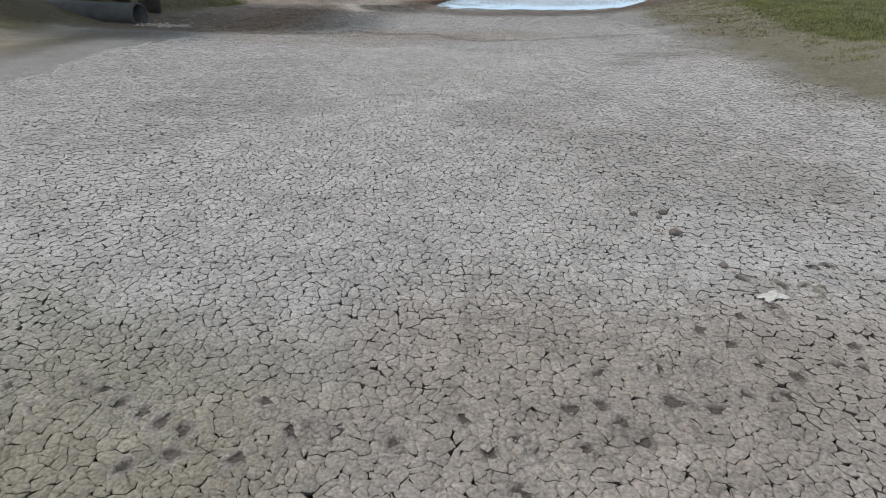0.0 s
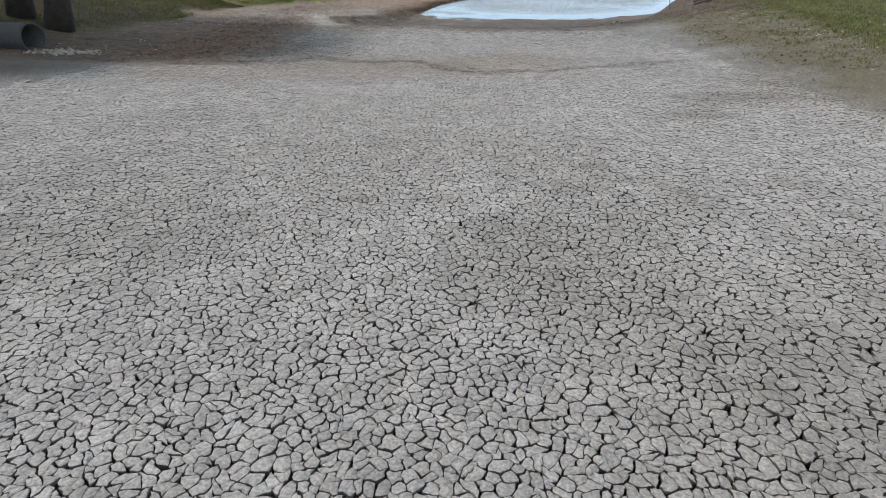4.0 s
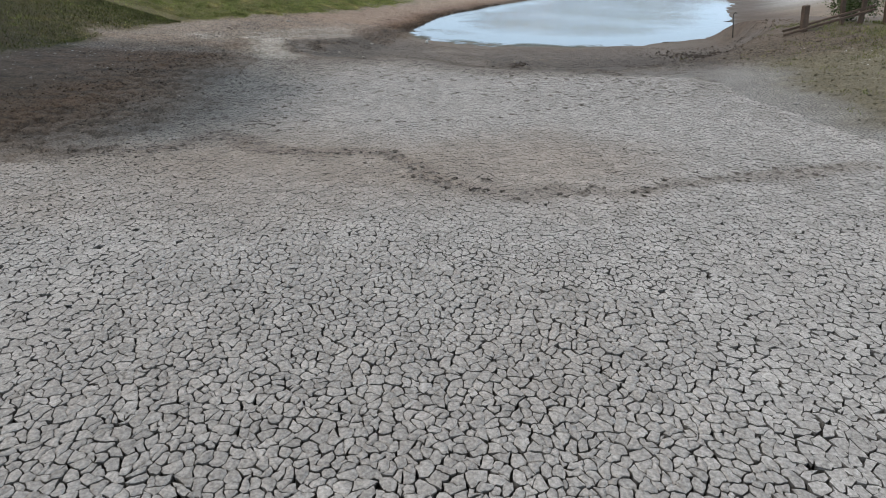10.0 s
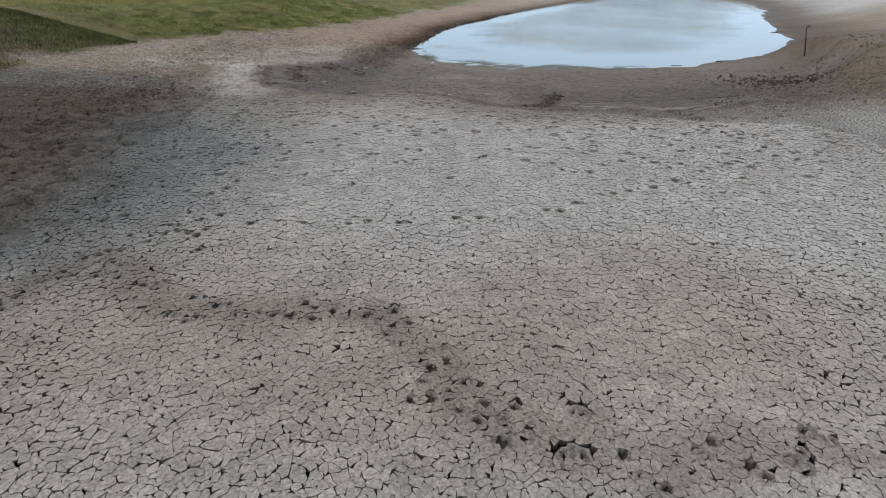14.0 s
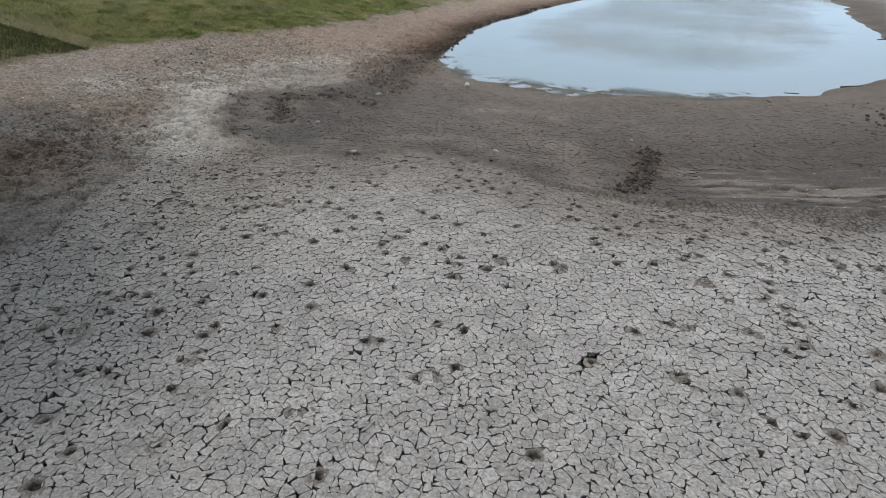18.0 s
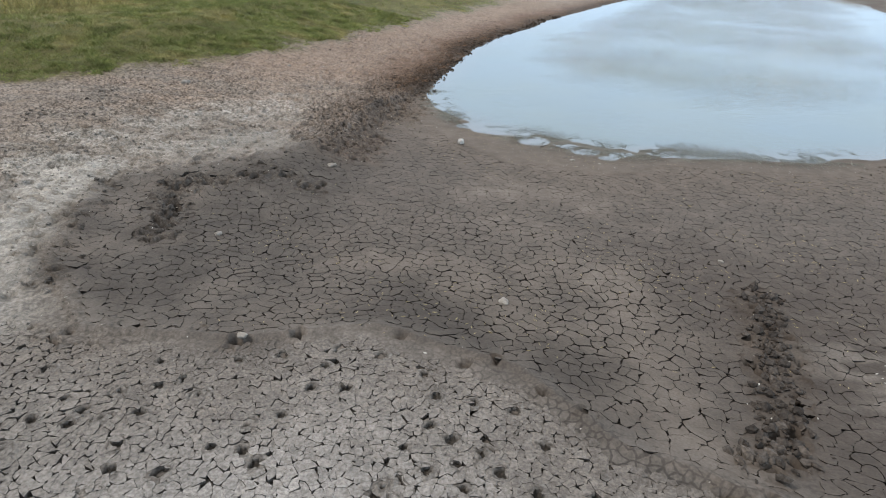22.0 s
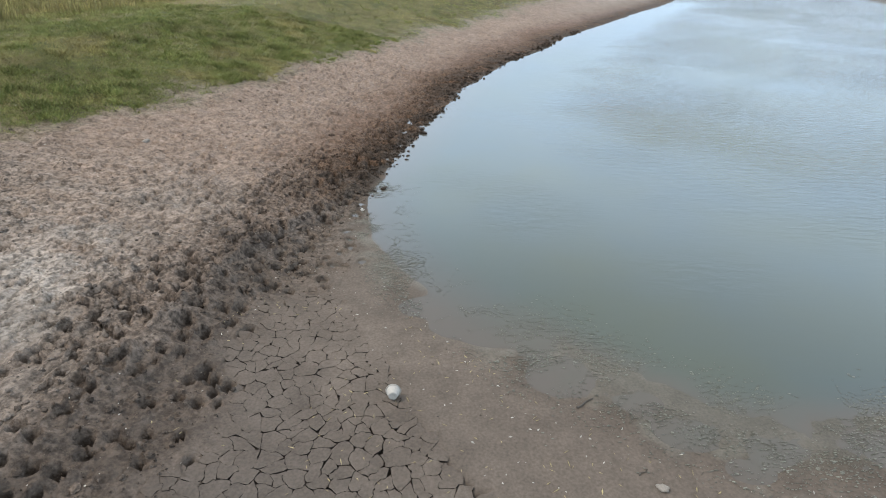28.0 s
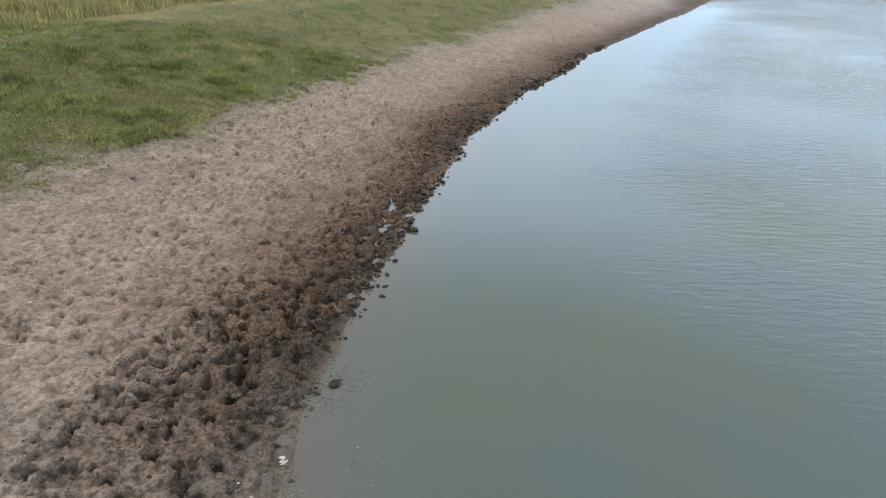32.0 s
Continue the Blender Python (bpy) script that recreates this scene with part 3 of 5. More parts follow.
HOOFS += along([(-3.1, 32.1), (-2.2, 31.8), (-1.6, 31.7)], 0.13, r1, 0.12) + along([(-5.0, 34.2), (-4.7, 33.3), (-4.4, 32.6)], 0.11, r1, 0.2) + along([(-4.66, 34.5), (-4.3, 35.0), (-3.76, 35.3)], 0.14, r1, 0.15)
HOOFS += along([(-3.4, 34.0), (-2.8, 34.5), (-2.4, 35.2)], 0.2, r1, 0.2) + along([(-0.5, 32.6), (0.1, 32.5)], 0.12, r1, 0.12)
HOOFS += [(-1.55, 37.74), (-1.6, 37.68), (-1.88, 38.14), (-2.24, 37.63), (-1.88, 37.91), (-1.84, 38.48), (-3.16, 34.54), (-2.8, 34.42), (-2.58, 34.55), (-2.37, 35.16)]
HOOFS += [(r1.uniform(-4.6, -2.4), r1.uniform(31.2, 34.6)) for _ in range(14)]
HOOFS = [(x, y) for x, y in HOOFS if height_at(x, y) > 0.03]

def plate_cover(x, y):
    """Where the mud has split into loose plates."""
    left = np.interp(y, [-4, 17, 18.8, 19.6, 21.5, 25, 28, 31], [-9.6, -9.6, -9.0, -5.6, -5.2, -5.4, -5.6, -5.7])
    right = np.interp(y, [-4, 4, 12, 20, 26, 30], [9.6, 9.5, 9.2, 8.4, 7.6, 7.2])
    wob = 0.5 * fbm(x, y, 1.2, 41) + 1.1 * fbm(x, y, 5.0, 48) * step(19, 15, y)
    top = np.interp(x, [-6, -4, -2.5, -1.3, 0, 0.7, 2, 6, 9], [30.7, 30.35, 30.3, 30.65, 30.0, 29.4, 28.8, 27.7, 27.4])
    return (x > left + wob) & (x < right + wob) & (y < top + 0.5 * wob) & (y > -2.4 + wob)


CHAIN = [(-4.4, 32.6), (-4.7, 33.3), (-4.9, 34.1), (-4.2, 34.4), (-3.6, 34.8), (-2.9, 34.7)]


def basin_cover(x, y):
    inb = inside(x, y, BASIN)
    rim = line_dist(x, y, BASIN, True)
    sd = shore_dist(x, y)
    return inb & (rim > 0.12) & (sd > 1.0 + 0.7 * fbm(x, y, 1.5, 42)) & (x > -5.5 + 0.5 * fbm(x, y, 0.8, 43)) & (masks(x, y)["band"] < 0.4) & (x < 8.5) & (y > np.interp(x, [2.8, 3.4, 8.5], [28.0, 31.0, 32.2]) + 0.4 * fbm(x, y, 0.7, 145)) & (line_dist(x, y, CHAIN) > 0.22 + 0.2 * fbm(x, y, 0.4, 47)) & (line_dist(x, y, [(1.9, 29.4), (2.05, 29.75), (2.3, 30.4), (2.55, 30.95), (2.75, 31.5), (2.85, 32.1)]) > 0.22 + 0.1 * fbm(x, y, 0.4, 45))


_x, _y = np.array(HOOFS).T
_in = np.ones(len(_x), bool)
for _a, _b in ((0.14, 0), (-0.14, 0), (0, 0.14), (0, -0.14), (0, 0)):
    _in &= plate_cover(_x + _a, _y + _b)
_wet = basin_cover(_x, _y)
BARE_PRINTS = [h for h, ok, wet in zip(HOOFS, _in, _wet) if not ok and not wet]
HOOFS = [h for h, ok in zip(HOOFS, _in) if ok]
HX, HY = np.array(HOOFS).T


PUDDLES = [(-0.72, 39.05, 0.13), (-0.3, 38.72, 0.16), (0.0, 38.6, 0.13), (2.07, 37.07, 0.1), (1.7, 37.4, 0.13),
           (1.4, 37.75, 0.1), (2.3, 37.3, 0.1), (0.75, 38.0, 0.15)]


RUT = [(1.6, 29.3), (2.05, 29.75), (2.3, 30.4), (2.55, 30.95), (2.75, 31.5), (2.9, 32.3)]
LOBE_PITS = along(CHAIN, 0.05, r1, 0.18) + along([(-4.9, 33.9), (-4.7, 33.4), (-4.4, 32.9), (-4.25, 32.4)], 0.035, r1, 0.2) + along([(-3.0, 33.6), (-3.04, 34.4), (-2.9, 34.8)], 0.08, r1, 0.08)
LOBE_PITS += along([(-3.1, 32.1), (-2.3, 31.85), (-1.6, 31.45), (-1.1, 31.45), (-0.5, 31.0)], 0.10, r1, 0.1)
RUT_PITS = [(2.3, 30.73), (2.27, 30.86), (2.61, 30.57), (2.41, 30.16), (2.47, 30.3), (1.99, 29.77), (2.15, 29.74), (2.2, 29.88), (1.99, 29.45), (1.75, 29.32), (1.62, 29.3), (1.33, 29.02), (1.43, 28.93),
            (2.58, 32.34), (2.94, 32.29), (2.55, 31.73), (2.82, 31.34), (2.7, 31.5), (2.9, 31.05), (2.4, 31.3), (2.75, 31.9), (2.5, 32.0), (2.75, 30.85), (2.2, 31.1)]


# ---- the ground: one sheet to the horizon ----
LEVEL = {}


def ground_at(x, y):
    """The height of the ground as it is built, with its lumps and dents."""
    xs, ys, z = LEVEL["xs"], LEVEL["ys"], LEVEL["z"]
    i, j = np.clip(np.searchsorted(xs, x) - 1, 0, len(xs) - 2), np.clip(np.searchsorted(ys, y) - 1, 0, len(ys) - 2)
    u, v = (x - xs[i]) / (xs[i + 1] - xs[i]), (y - ys[j]) / (ys[j + 1] - ys[j])
    return (z[j, i] * (1 - u) + z[j, i + 1] * u) * (1 - v) + (z[j + 1, i] * (1 - u) + z[j + 1, i + 1] * u) * v


def build_ground():
    xs = np.concatenate([np.array(grown(-11.5, -2500, 0.15, 1.13, 400))[::-1], np.arange(-11.5, -7.5, 0.1), np.arange(-7.5, -5.5, 0.065), np.arange(-5.5, -5.2, 0.035), np.arange(-5.2, -2.2, 0.026), np.arange(-2.2, -1.6, 0.035),
                         np.arange(-1.6, 1.5, 0.06), np.arange(1.5, 3.2, 0.04), np.arange(3.2, 9.0, 0.13), np.array([9.0]), np.array(grown(9.0, 2500, 0.12, 1.11, 400))])
    ys = np.concatenate([np.array(grown(-4.0, -2500, 0.2, 1.14, 400))[::-1], np.arange(-4, 19, 0.2), np.arange(19, 29, 0.085), np.arange(29, 31, 0.045), np.arange(31, 36, 0.028), np.arange(36, 44, 0.036),
                         np.arange(44, 52, 0.07), np.arange(52, 64, 0.12), np.array(grown(64, 2500, 0.14, 1.10, 400))])
    gx, gy = np.meshgrid(xs, ys)
    sh = gx.shape
    x, y = gx.ravel(), gy.ravel()
    z = height(x, y)
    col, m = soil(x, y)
    # trodden, cloddy relief
    tread = np.clip(1.1 * m["tramp_l"] + m["band"] + 0.8 * m["shore_l"] + 1.25 * m["bank"] + 0.35 * m["pale"] + 0.7 * m["saddle"] + 0.2 * m["lobe"] + 0.6 * m["rough_r"], 0, 1.3)
    tread = tread * step(-0.12, 0.12, m["sd"]) * (1 - 0.6 * m["basin"] * (1 - m["lobe"]))
    lumps = 2.4 * np.abs(fbm(x, y, 0.21, 51, 2)) - 0.65 + 0.5 * (2.2 * np.abs(vnoise(x, y, 0.12, 52)) - 0.8) + 0.25 * vnoise(x, y, 0.07, 60)
    z = z + tread * (0.023 * lumps + 0.028 * step(1.2, 0.2, m["sd"]) + 0.015 * fbm(x, y, 0.5, 53, 2))
    z = z + 0.012 * fbm(x, y, 0.35, 54, 2) * step(0.0, 1.2, m["sd"]) * (1 - m["basin"])
    z = z + 0.005 * fbm(x, y, 0.22, 55, 2) * step(0.5, 1.5, m["sd"]) + 0.011 * fbm(x, y, 1.1, 58, 2) * step(-1.2, -0.2, m["sd"]) * step(1.6, 0.6, m["sd"])
    z = z + m["grass"] * (0.03 * fbm(x, y, 0.8, 56) + 0.06 * fbm(x, y, 4.0, 57))
    dense = step(11.0, 9.0, np.abs(x))
    split, split_b = plate_cover(x, y), basin_cover(x, y)
    ring = ((0.12, 0), (-0.12, 0), (0, 0.12), (0, -0.12), (0.2, 0.2), (-0.2, 0.2), (0.2, -0.2), (-0.2, -0.2))
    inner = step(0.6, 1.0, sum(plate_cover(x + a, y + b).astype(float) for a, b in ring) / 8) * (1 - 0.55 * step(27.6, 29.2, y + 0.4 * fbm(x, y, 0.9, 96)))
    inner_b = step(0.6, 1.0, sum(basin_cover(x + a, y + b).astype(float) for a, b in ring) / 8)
    # small puddles behind a low bar of scum
    for px, py, pr in PUDDLES:
        z = z - 0.035 * np.exp(-(((x - px) / 1.5) ** 2 + (y - py) ** 2) / pr ** 2)
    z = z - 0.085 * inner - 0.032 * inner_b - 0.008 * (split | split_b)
    col = col * (1 - 0.62 * inner - 0.6 * inner_b)[:, None]      # shade under the crust and in its cracks, put into the colour
    bed = step(-14.5, -12.5, x + 1.8 * fbm(x, y, 4.0, 59)) * step(11.5, 9.5, x) * step(-6, -3, y) * step(31, 29.5, y)
    cracked = bed * (1 - m["tramp_l"]) * (1 - m["basin"]) * (1 - 0.8 * m["rough_r"]) * (1 - m["grass"]) * (1 - inner)
    col = col * (1 - 0.26 * cracked)[:, None]
    z = z.reshape(sh)
    col = col.reshape(*sh, 3)
    # hoof dents
    r = np.random.default_rng(5)
    dents = []
    for _ in range(13000):
        dents.append((r.uniform(-8.0, -1.5), r.uniform(19.5, 52)))
    dx = np.array([d[0] for d in dents])
    dy = np.array([d[1] for d in dents])
    mm = masks(dx, dy)
    want = np.clip(0.5 * mm["tramp_l"] + 0.36 * mm["band"] + 0.35 * mm["shore_l"] + 0.36 * mm["bank"] + 0.12 * mm["saddle"] + 0.05 * mm["lobe"], 0, 0.75) * (mm["sd"] > 0.05)
    keep = r.random(len(dents)) < want
    calm = np.clip(mm["bank"] - mm["shore_l"] - mm["band"], 0, 1)[keep]
    hole, lip, darkened = np.zeros(sh), np.zeros(sh), np.zeros(sh)
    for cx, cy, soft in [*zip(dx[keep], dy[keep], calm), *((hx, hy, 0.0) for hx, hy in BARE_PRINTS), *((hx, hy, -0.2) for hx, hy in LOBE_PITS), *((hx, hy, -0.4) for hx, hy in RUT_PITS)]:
        rad, dep = r.uniform(0.04, 0.075) * (1 - 0.3 * max(soft, 0)), r.uniform(0.05, 0.11) * (1 - 0.4 * max(soft, 0))
        i0, i1 = np.searchsorted(xs, [cx - 0.2, cx + 0.2])
        j0, j1 = np.searchsorted(ys, [cy - 0.2, cy + 0.2])
        a = r.uniform(0, math.pi)
        ux, uy = gx[j0:j1, i0:i1] - cx, gy[j0:j1, i0:i1] - cy
        p, q = ux * math.cos(a) + uy * math.sin(a), (-ux * math.sin(a) + uy * math.cos(a)) * 1.3
        d = np.hypot(p, q) / rad
        if soft < 0:
            rad, dep = (0.075, 0.12) if soft < -0.35 else (0.045, 0.034)
            d = np.hypot(p, q) / rad
        hole[j0:j1, i0:i1] = np.maximum(hole[j0:j1, i0:i1], dep * np.exp(-d ** 6))
        lip[j0:j1, i0:i1] = np.maximum(lip[j0:j1, i0:i1], 0.35 * dep * np.exp(-((d - 1.35) / 0.3) ** 2))
        # colour gets darker with the hole's profile, standing in for shade in the dent
        darkened[j0:j1, i0:i1] = np.maximum(darkened[j0:j1, i0:i1], (0.42 - 0.22 * max(soft, -soft)) * np.exp(-d ** 6))
    z = z - hole + lip * np.exp(-hole / 0.02)
    col = col * (1 - darkened)[..., None]
    ny, nx = sh
    idx = np.arange(nx * ny).reshape(ny, nx)
    quads = np.stack([idx[:-1, :-1], idx[:-1, 1:], idx[1:, 1:], idx[1:, :-1]], -1).reshape(-1, 4)
    co = np.stack([x, y, z.ravel()], -1)
    LEVEL.update(xs=xs, ys=ys, z=z)
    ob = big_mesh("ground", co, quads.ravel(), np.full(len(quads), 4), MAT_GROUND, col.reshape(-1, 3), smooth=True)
    grain = np.clip(0.08 + tread + m["grass"] + m["rough_r"] + 0.5 * bed * (1 - m["basin"]), 0, 1)
    chain = step(0.6, 0.2, line_dist(x, y, CHAIN))
    clot = np.clip(0.55 * m["bank"] + 0.6 * m["band"] + 0.8 * m["shore_l"] + 0.4 * step(3.0, 3.8, x) * step(10, 8, x) * step(28, 28.6, y) * step(32.5, 31.5, y) + 0.6 * m["tramp_l"] + 0.2 * m["saddle"] + 0.25 * m["pale"] + 0.25 * chain + 0.5 * m["rough_r"] + 0.55 * m["grass"] + 0.4 * step(28, 29.2, y) * step(31.6, 30.6, y) * (1 - m["basin"]), 0, 1) * step(-0.05, 0.1, m["sd"])
    ob.data.attributes.new("clot", "FLOAT", "POINT").data.foreach_set("value", clot.astype(np.float32))
    ob.data.attributes.new("grain", "FLOAT", "POINT").data.foreach_set("value", grain.astype(np.float32))
    ob.data.attributes.new("cracked", "FLOAT", "POINT").data.foreach_set("value", cracked.astype(np.float32))
    return tagged(ob, "grey and brown dried pond bed rising to trodden earth banks and turf", "ground", kind="structure")


GROUND = build_ground()


# ---- the water that is left ----
def water_material():
    mat = bpy.data.materials.new("murky_water")
    mat.use_nodes = True
    nt = mat.node_tree
    nt.nodes.clear()
    out = nt.nodes.new("ShaderNodeOutputMaterial")
    depth = nt.nodes.new("ShaderNodeAttribute")
    depth.attribute_name = "depth"
    geo = nt.nodes.new("ShaderNodeNewGeometry")
    mapping = nt.nodes.new("ShaderNodeMapping")
    mapping.inputs["Rotation"].default_value = (0, 0, radians(12))
    mapping.inputs["Scale"].default_value = (1.0, 3.2, 1)
    nt.links.new(geo.outputs["Position"], mapping.inputs["Vector"])
    rip = nt.nodes.new("ShaderNodeTexNoise")
    rip.inputs["Scale"].default_value, rip.inputs["Detail"].default_value, rip.inputs["Roughness"].default_value = 3.4, 4.0, 0.62
    rip.inputs["Distortion"].default_value = 0.4
    nt.links.new(mapping.outputs[0], rip.inputs["Vector"])
    amt2 = nt.nodes.new("ShaderNodeAttribute")
    amt2.attribute_name = "breeze"
    bump = nt.nodes.new("ShaderNodeBump")
    bump.inputs["Distance"].default_value = 0.05
    nt.links.new(amt2.outputs["Fac"], bump.inputs["Strength"])
    nt.links.new(rip.outputs["Fac"], bump.inputs["Height"])
    clear = nt.nodes.new("ShaderNodeBsdfDiffuse")       # soaked mud just under the surface
    clear.inputs[0].default_value = (*srgb(106, 99, 91), 1)
    silt = nt.nodes.new("ShaderNodeBsdfDiffuse")
    blot = nt.nodes.new("ShaderNodeTexNoise")
    blot.inputs["Scale"].default_value, blot.inputs["Detail"].default_value = 0.25, 3.0
    nt.links.new(geo.outputs["Position"], blot.inputs["Vector"])
    ramp = nt.nodes.new("ShaderNodeValToRGB")
    ramp.color_ramp.elements[0].position, ramp.color_ramp.elements[0].color = 0.35, (*srgb(88, 99, 100), 1)
    ramp.color_ramp.elements[1].position, ramp.color_ramp.elements[1].color = 0.65, (*srgb(94, 99, 84), 1)
    nt.links.new(blot.outputs["Fac"], ramp.inputs[0])
    nt.links.new(ramp.outputs[0], silt.inputs[0])
    body = nt.nodes.new("ShaderNodeMixShader")
    nt.links.new(depth.outputs["Fac"], body.inputs[0])
    nt.links.new(clear.outputs[0], body.inputs[1])
    nt.links.new(silt.outputs[0], body.inputs[2])
    gloss = nt.nodes.new("ShaderNodeBsdfGlossy")
    gloss.inputs["Roughness"].default_value = 0.03
    fres = nt.nodes.new("ShaderNodeFresnel")
    fres.inputs["IOR"].default_value = 1.333
    nt.links.new(bump.outputs[0], fres.inputs["Normal"])
    nt.links.new(bump.outputs[0], gloss.inputs["Normal"])
    top = nt.nodes.new("ShaderNodeMixShader")
    nt.links.new(fres.outputs[0], top.inputs[0])
    nt.links.new(body.outputs[0], top.inputs[1])
    nt.links.new(gloss.outputs[0], top.inputs[2])
    nt.links.new(top.outputs[0], out.inputs[0])
    return mat


def build_water():
    xs, ys = np.arange(-2.6, 30, 0.2), np.arange(36.4, 94, 0.2)
    gx, gy = np.meshgrid(xs, ys)
    x, y = gx.ravel(), gy.ravel()
    sd = shore_dist(x, y)
    h = height(x, y)
    idx = np.arange(len(x)).reshape(gx.shape)
    quads = np.stack([idx[:-1, :-1], idx[:-1, 1:], idx[1:, 1:], idx[1:, :-1]], -1).reshape(-1, 4)
    quads = quads[(sd[quads] < 0.7).any(1)]
    used = np.unique(quads)
    remap = np.zeros(len(x), int)
    remap[used] = np.arange(len(used))
    ob = big_mesh("water", np.stack([x, y, 0 * x], -1)[used], remap[quads].ravel(), np.full(len(quads), 4), water_material(), smooth=True)
    at = ob.data.attributes.new("depth", "FLOAT", "POINT")
    at.data.foreach_set("value", (np.clip(-h[used] / 0.034, 0, 1) ** 0.75).astype(np.float32))
    # where the breeze ruffles the pond
    ux, uy, ud = x[used], y[used], -sd[used]
    patch = step(1.1, 0.2, line_dist(ux, uy, [(-0.6, 42.9), (0.2, 42.6), (0.7, 41.9), (0.6, 41.4)]) + 0.6 * fbm(ux, uy, 0.8, 131))
    open_water = step(1.2, 4.5, ud) * step(42, 49, uy + 0.6 * ux) * (0.6 + 0.6 * fbm(ux, uy, 4.0, 132))
    breeze = 0.03 + 0.50 * open_water + 0.12 * patch * step(0.1, 0.6, ud) + 0.07 * step(0.1, 0.5, fbm(ux * 0.6, uy, 1.6, 133)) * step(0.3, 1.5, ud)
    ob.data.attributes.new("breeze", "FLOAT", "POINT").data.foreach_set("value", np.clip(breeze, 0, 1).astype(np.float32))
    return tagged(ob, "murky grey-green pond water mirroring the pale sky", "water", kind="structure")


WATER = build_water()


# ---- the split mud ----
def warp(x, y):
    wx = 0.018 * vnoise(x, y, 0.075, 61) + 0.030 * vnoise(x, y, 0.28, 62) + 0.020 * vnoise(x, y, 0.038, 68) + 0.005 * vnoise(x, y, 0.021, 150)
    wy = 0.018 * vnoise(x, y, 0.075, 63) + 0.030 * vnoise(x, y, 0.28, 64) + 0.020 * vnoise(x, y, 0.038, 69) + 0.005 * vnoise(x, y, 0.021, 151)
    return x + wx, y + wy


def crust_block(x, y, gap, seed):
    """The number of the larger block of crust that a place belongs to; the main cracks run between blocks."""
    i, j = np.floor(x / gap), np.floor(y / gap)
    best, number = np.full(np.shape(x), 1e9), np.zeros(np.shape(x))
    for di in (-1, 0, 1):
        for dj in (-1, 0, 1):
            a, b = i + di, j + dj
            d = (x - (a + 0.1 + 0.8 * hash2(a, b, seed)) * gap) ** 2 + (y - (b + 0.1 + 0.8 * hash2(a, b, seed + 1)) * gap) ** 2
            number = np.where(d < best, a * 7919 + b, number)
            best = np.minimum(best, d)
    return number


def cell_rims(box, gap, seed, corners, cover, crack, drop=0.0, basin=False):
    """Centres and outlines of the cells of a jittered net of points, shrunk by half the crack that runs along each side."""
    x0, x1, y0, y1 = box
    ni, nj = int((x1 - x0) / gap) + 1, int((y1 - y0) / gap) + 1
    i, j = np.meshgrid(np.arange(-3, ni + 3), np.arange(-3, nj + 3))
    px = x0 + (i + 0.5 * (j % 2) + 0.9 * (hash2(i, j, seed) - 0.5)) * gap
    py = y0 + (j + 0.9 * (hash2(i, j, seed + 1) - 0.5)) * gap
    block = crust_block(px, py, 2.3 * gap, seed + 40)
    gone = hash2(i, j, seed + 2) < drop
    px = np.where(gone, 1e6, px)
    n = i.shape
    c = (slice(3, n[0] - 3), slice(3, n[1] - 3))
    cx, cy, own = px[c].ravel(), py[c].ravel(), block[c].ravel()
    live = cx < 1e5
    near = []
    for dj in range(-2, 3):
        for di in range(-2, 3):
            if (di, dj) != (0, 0):
                s = (slice(3 + dj, n[0] - 3 + dj), slice(3 + di, n[1] - 3 + di))
                near.append((px[s].ravel(), py[s].ravel(), block[s].ravel()))
    wx, wy = warp(np.where(live, cx, 0), np.where(live, cy, 0))
    live &= cover(wx, wy)
    cx, cy, own = cx[live], cy[live], own[live]
    turn = hash2(np.arange(len(cx)), np.arange(len(cx)) * 0 + seed, 5) * 6.28
    steps = (4 if basin else 2) * corners
    ang = turn[:, None] + np.arange(steps)[None] * (2 * math.pi / steps)
    ca, sa = np.cos(ang), np.sin(ang)
    wide = crack(cx, cy)
    side = (0.75 if basin else 0.45) * wide
    round_off = 30.0             # corners come out worn round
    total = np.full(ang.shape, (gap * 1.6) ** -round_off)
    for qx, qy, other in near:
        ex, ey = qx[live] - cx, qy[live] - cy
        dist = np.hypot(ex, ey)
        half = 0.5 * dist * dist - dist * np.where(other[live] == own, side, wide)
        proj = ex[:, None] * ca + ey[:, None] * sa
        r = np.where(proj > 0.1 * dist[:, None], np.maximum(half, 1e-5)[:, None] / np.maximum(proj, 1e-5), 1e3)
        total += np.minimum(r, 1e3) ** -round_off
    r = total ** (-1 / round_off)
    # keep the corners and enough points between them
    tip = (r >= np.roll(r, 1, 1)) & (r > np.roll(r, -1, 1))
    even_ones = (np.arange(steps) % (steps // corners) == 0)[None] & ~np.roll(tip, 1, 1) & ~np.roll(tip, -1, 1)
    rank = 4.0 * tip + 1.5 * even_ones + hash2(np.arange(len(cx))[:, None] + 0 * np.arange(steps)[None], np.arange(steps)[None] + 0 * np.arange(len(cx))[:, None], seed + 9)
    pick = np.sort(np.argsort(-rank, 1)[:, :corners], 1)
    ang, r, ca, sa = (np.take_along_axis(q, pick, 1) for q in (ang, r, ca, sa))
    ex, ey = cx[:, None] + r * ca, cy[:, None] + r * sa
    nick = vnoise(ex, ey, 0.03, 67) + 0.7 * vnoise(ex, ey, 0.11, 65)
    r = np.maximum(r - wide[:, None] * (0.12 if basin else 0.24) * (nick + 0.15), 0.3 * r)
    return cx, cy, ang, r


